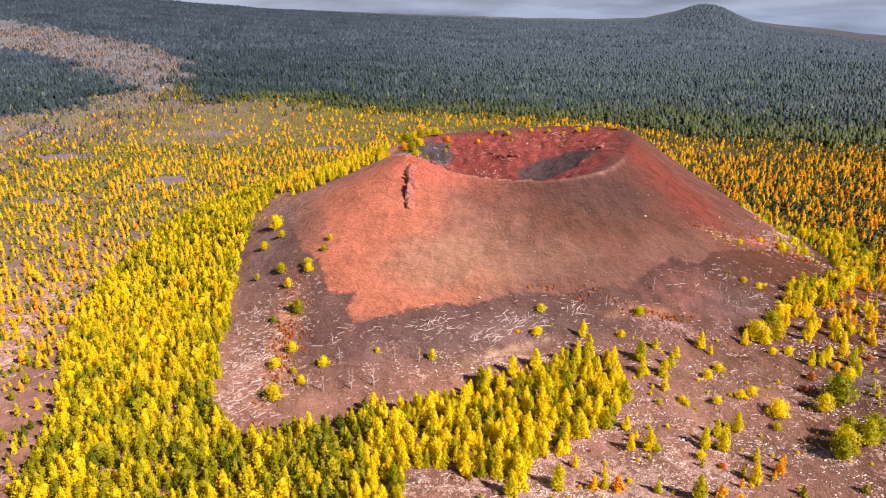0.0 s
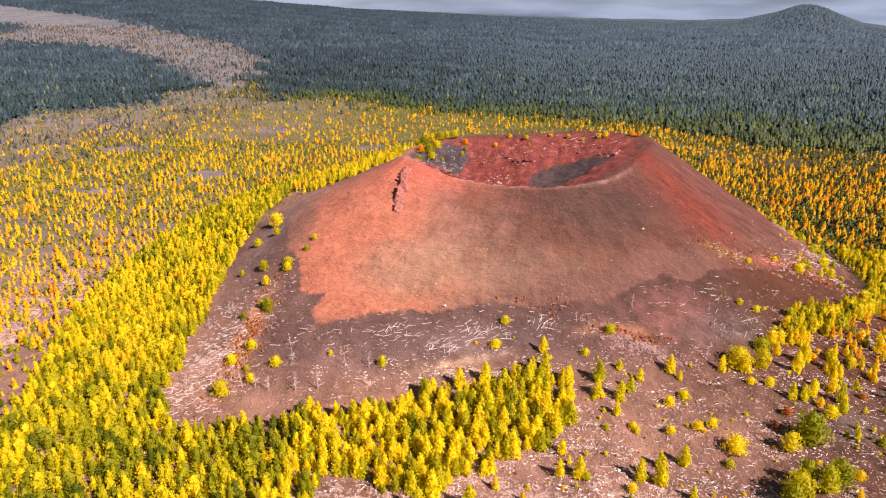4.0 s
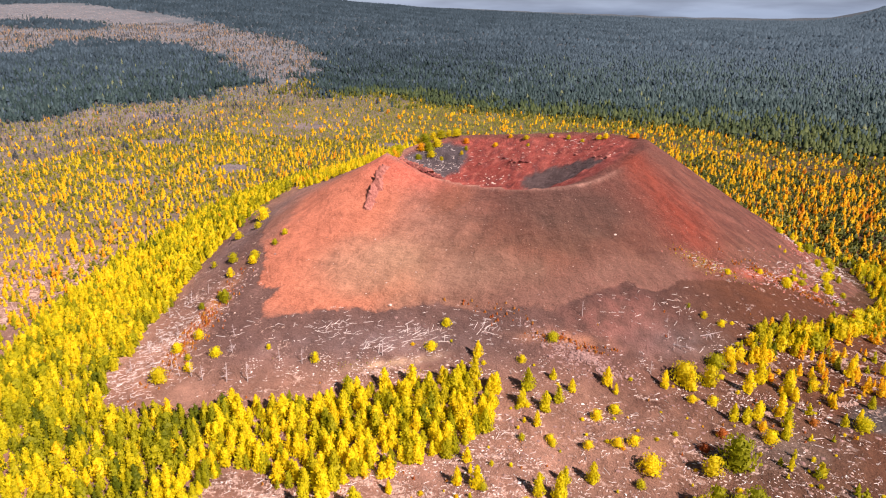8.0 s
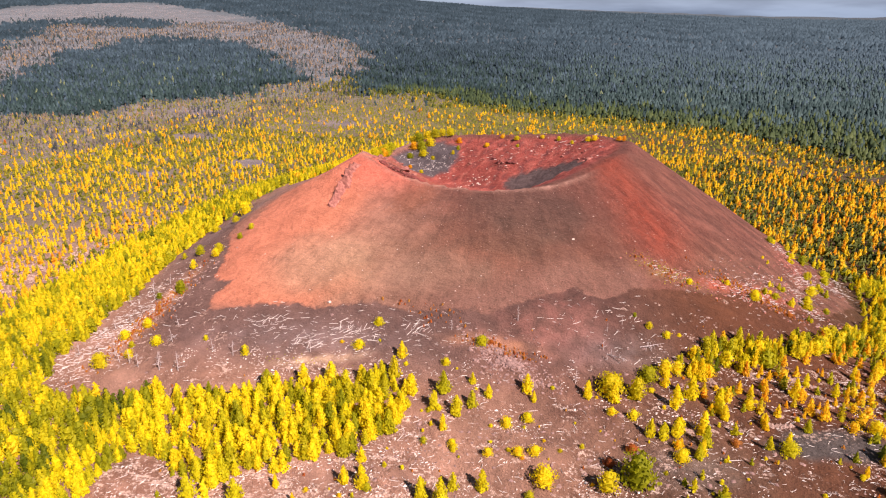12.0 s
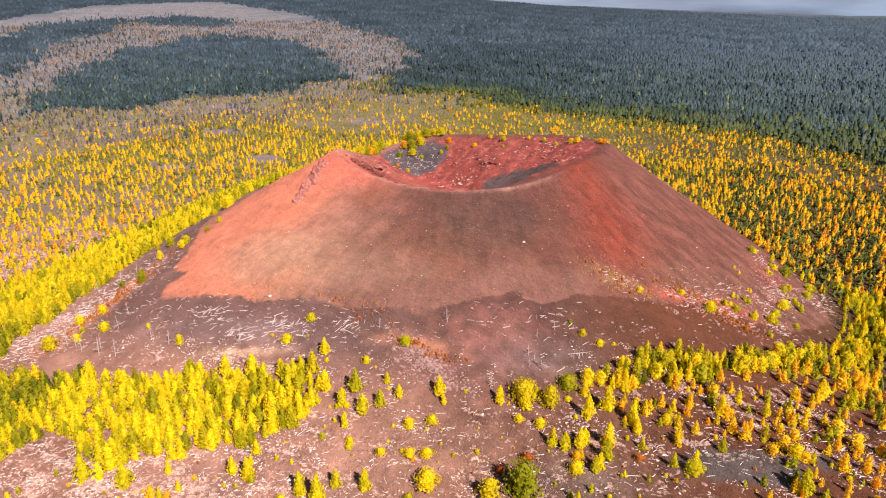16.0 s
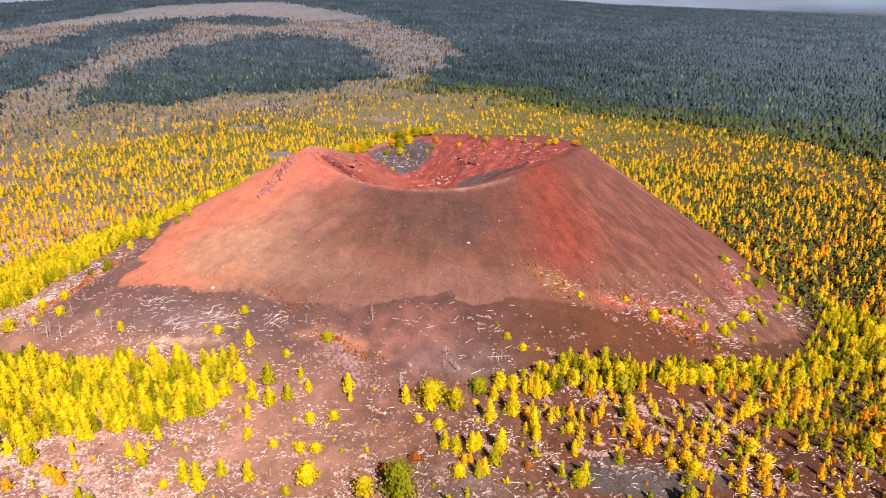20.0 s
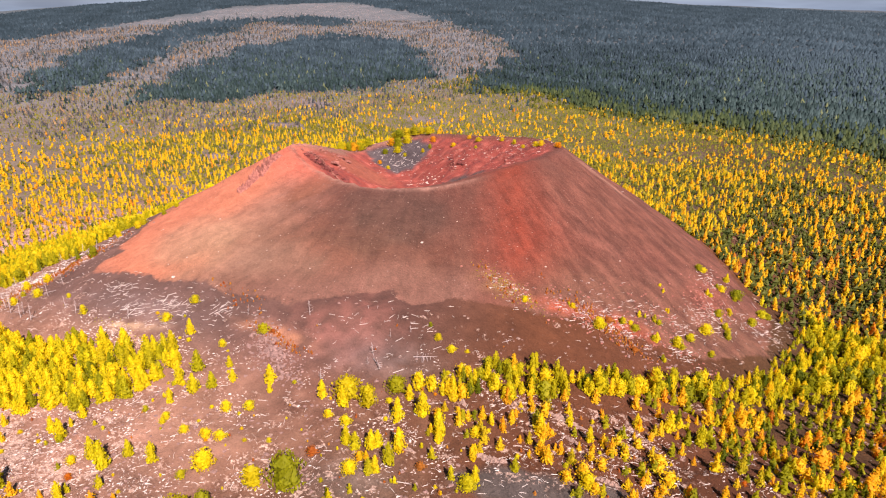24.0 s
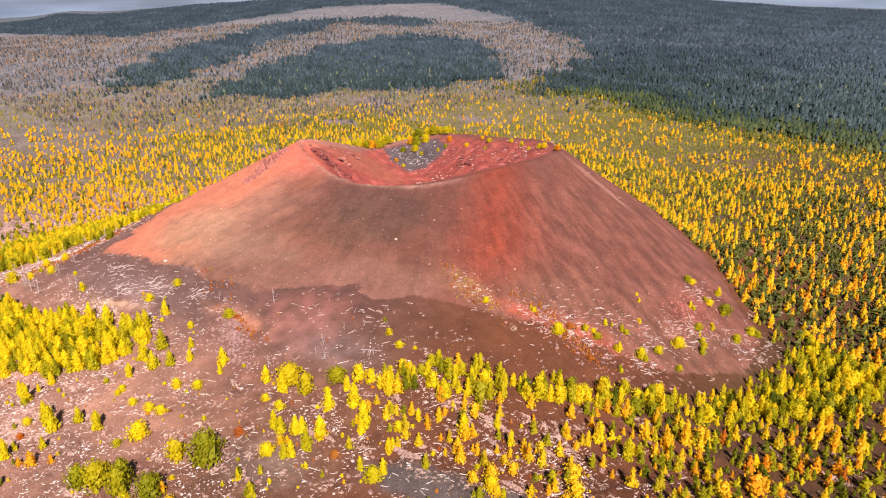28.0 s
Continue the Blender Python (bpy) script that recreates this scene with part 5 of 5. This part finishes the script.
def outcrop(name, line, count, size, mat, label, lean=0.0):
    """A ragged wall of boulders along a line of the plan."""
    root = new(name)
    ax, ay = line[0]
    root.location = (ax, ay, ground_at(ax, ay))
    bx, by = line[1]
    for i in range(count):
        u = (i + .5) / count
        px, py = ax + (bx - ax) * u + random.gauss(0, 1.2), ay + (by - ay) * u + random.gauss(0, 1.2)
        v, f = random.choice(ROCKS)
        s = size * random.choice((.35, .5, .8, 1.2)) * random.uniform(.8, 1.2)
        ob = new("boulder", mesh_from("boulder", v * np.array([s * 1.1, s * 1.3, s * .9]), f, mat, False))
        ob.parent = root
        ob.location = (px - ax, py - ay, ground_at(px, py) + s * .15 - root.location.z)
        ob.rotation_euler = (random.uniform(-.4, .4), lean + random.uniform(-.2, .2), random.uniform(0, 6.28))
    return tagged(root, label, "rock outcrop")


def fissure_wall(points, tall, mat, label, name="rock_outcrop"):
    """A split ridge of rock: sheer on its west side, sloping to the east, with a broken crest."""
    rng = np.random.RandomState(77)
    steps = 40
    v, f = [], []
    for i in range(steps + 1):
        u = i / steps
        k = min(int(u * (len(points) - 1)), len(points) - 2)
        w = u * (len(points) - 1) - k
        px = points[k][0] * (1 - w) + points[k + 1][0] * w + rng.uniform(-1.0, 1.0)
        py = points[k][1] * (1 - w) + points[k + 1][1] * w
        h = tall * (math.sin(math.pi * u) ** .5) * rng.choice((.15, .5, .8, 1.0, 1.2)) * rng.uniform(.8, 1.2) + .1
        for dx, dz in ((-.9, -1.6), (-.6 + rng.uniform(-.4, .3), h * .55), (rng.uniform(-.3, .5), h), (1.3 + rng.uniform(-.3, .8), h * rng.uniform(.6, .9)), (2.6 + rng.uniform(-.4, .6), h * .3), (4.2, -1.0)):
            v.append((px + dx, py + rng.uniform(-.3, .3), ground_at(px + dx, py) + dz))
    for i in range(steps):
        for j in range(5):
            a, b2 = i * 6 + j, i * 6 + j + 6
            f += [(a, a + 1, b2 + 1), (a, b2 + 1, b2)]
    return tagged(new(name, mesh_from(name, v, f, mat, False)), label, "rock outcrop")


fissure_wall(((-17.0, 350), (-18.5, 343), (-17.0, 336), (-18.0, 329), (-16.5, 320)), 4.4, M_REDROCK, "jagged red scoria wall along a fissure on the cone")
fissure_wall(((-8, 366), (0, 366), (10, 363), (18, 360)), 1.8, M_REDROCK, "broken red scoria ledge below the crater rim")
outcrop("rock_outcrop", ((97, 404), (88, 424)), 10, 2.4, M_REDROCK, "pale red rock ledge inside the crater rim")
outcrop("rock_outcrop", ((8, 358), (-4, 366)), 7, 2.2, M_REDROCK, "red rock ledge on the inner crater rim")
outcrop("rock_outcrop", ((-12, 368), (8, 378)), 18, 3.6, M_REDROCK, "broken red scoria cliff inside the crater rim", .3)
outcrop("rock_outcrop", ((-18, 378), (-6, 392)), 13, 3.0, M_REDROCK, "broken red scoria cliff inside the crater rim", .3)
outcrop("rock_outcrop", ((33, 437), (46, 433)), 14, 1.3, M_REDROCK, "dark red rock ledge in the crater wall")
outcrop("rock_outcrop", ((52, 446), (66, 441)), 10, 1.1, M_REDROCK, "dark red rock ledge in the crater wall")
outcrop("rock_outcrop", ((70, 441), (92, 432)), 12, 1.6, M_REDROCK, "broken red scoria ledge in the crater wall")
outcrop("rock_outcrop", ((14, 444), (30, 447)), 9, 1.2, M_REDROCK, "dark red rock ledge in the crater wall")
outcrop("rock_outcrop", ((-7, 360), (4, 364)), 16, 3.6, M_DARKRED_SHADE, "dark red broken cliff below the crater crest, shade in its colour", .3)
outcrop("rock_outcrop", ((5, 361), (18, 369)), 18, 3.0, M_DARKRED_SHADE, "dark red broken cliff below the crater crest, shade in its colour", .3)
outcrop("rock_outcrop", ((33, 442), (48, 434)), 10, 2.6, M_DARKRED_SHADE, "dark red rock ledge in the crater wall")
outcrop("rock_outcrop", ((-20, 366), (-8, 360)), 8, 1.5, M_REDROCK, "broken red scoria blocks on the crater crest", .2)
outcrop("rock_outcrop", ((125, 296), (139, 290)), 12, .8, M_ROCK, "low dark lava ledge beside small bushes")


def lava_ridge(line, wide, tall):
    """A low rough back of pale lava crust, widest in its middle."""
    rng = np.random.RandomState(int(line[0][0]))
    steps, v, f = 26, [], []
    for i in range(steps + 1):
        u = i / steps
        k = min(int(u * (len(line) - 1)), len(line) - 2)
        w = u * (len(line) - 1) - k
        px, py = (line[k][j] * (1 - w) + line[k + 1][j] * w for j in (0, 1))
        dx, dy = line[k + 1][0] - line[k][0], line[k + 1][1] - line[k][1]
        q = math.hypot(dx, dy)
        swell = math.sin(math.pi * min(max(u, .02), .98)) ** .6
        for j in range(7):
            a = (j / 6 - .5) * 2
            off = a * wide * swell * rng.uniform(.55, 1.35)
            x1, y1 = px - dy / q * off, py + dx / q * off
            v.append((x1, y1, ground_at(x1, y1) + (tall * swell * (1 - a * a) * rng.uniform(.2, 1.7) - .35 * abs(a))))
    for i in range(steps):
        for j in range(6):
            a = i * 7 + j
            f += [(a, a + 1, a + 8), (a, a + 8, a + 7)]
    return tagged(new("lava_ridge", mesh_from("lava_ridge", v, f, M_CRUST, False)), "low ridge of pale crusted lava on dark rubble", "lava ridge", "pale lava ridges")


for line, wide, tall in ((((184, 285), (193, 288), (202, 289)), 1.2, .9), (((208, 289), (213, 290), (219, 290)), 1.1, .8), (((184, 282), (191, 281)), 1.0, .8), (((196, 281), (204, 279)), 1.1, .7), (((177, 256), (184, 257), (190, 259)), 1.9, .8),
                         (((152, 240), (158, 243), (165, 244)), 1.6, .7), (((160, 274), (165, 271)), 1.1, .7), (((213, 268), (222, 270)), 1.3, .9)):
    lava_ridge(line, wide, tall)
for rx, ry, rs in ((15, 259, 2.2), (102, 327, 1.4), (108, 345, .9), (150, 352, 1.2), (70, 290, .8), (40, 300, .7), (-5, 300, .8), (60, 315, .6), (128, 340, .8), (20, 280, .9), (85, 300, .7), (10, 270, 1.0), (170, 385, 1.0)):
    v, f = random.choice(ROCKS)
    ob = new("boulder", mesh_from("boulder", v * rs, f, M_PALE, False))
    ob.location = (rx, ry, ground_at(rx, ry) + rs * .12)
    tagged(ob, "pale boulder on the bare cone slope", "boulder", "boulders on the slope")
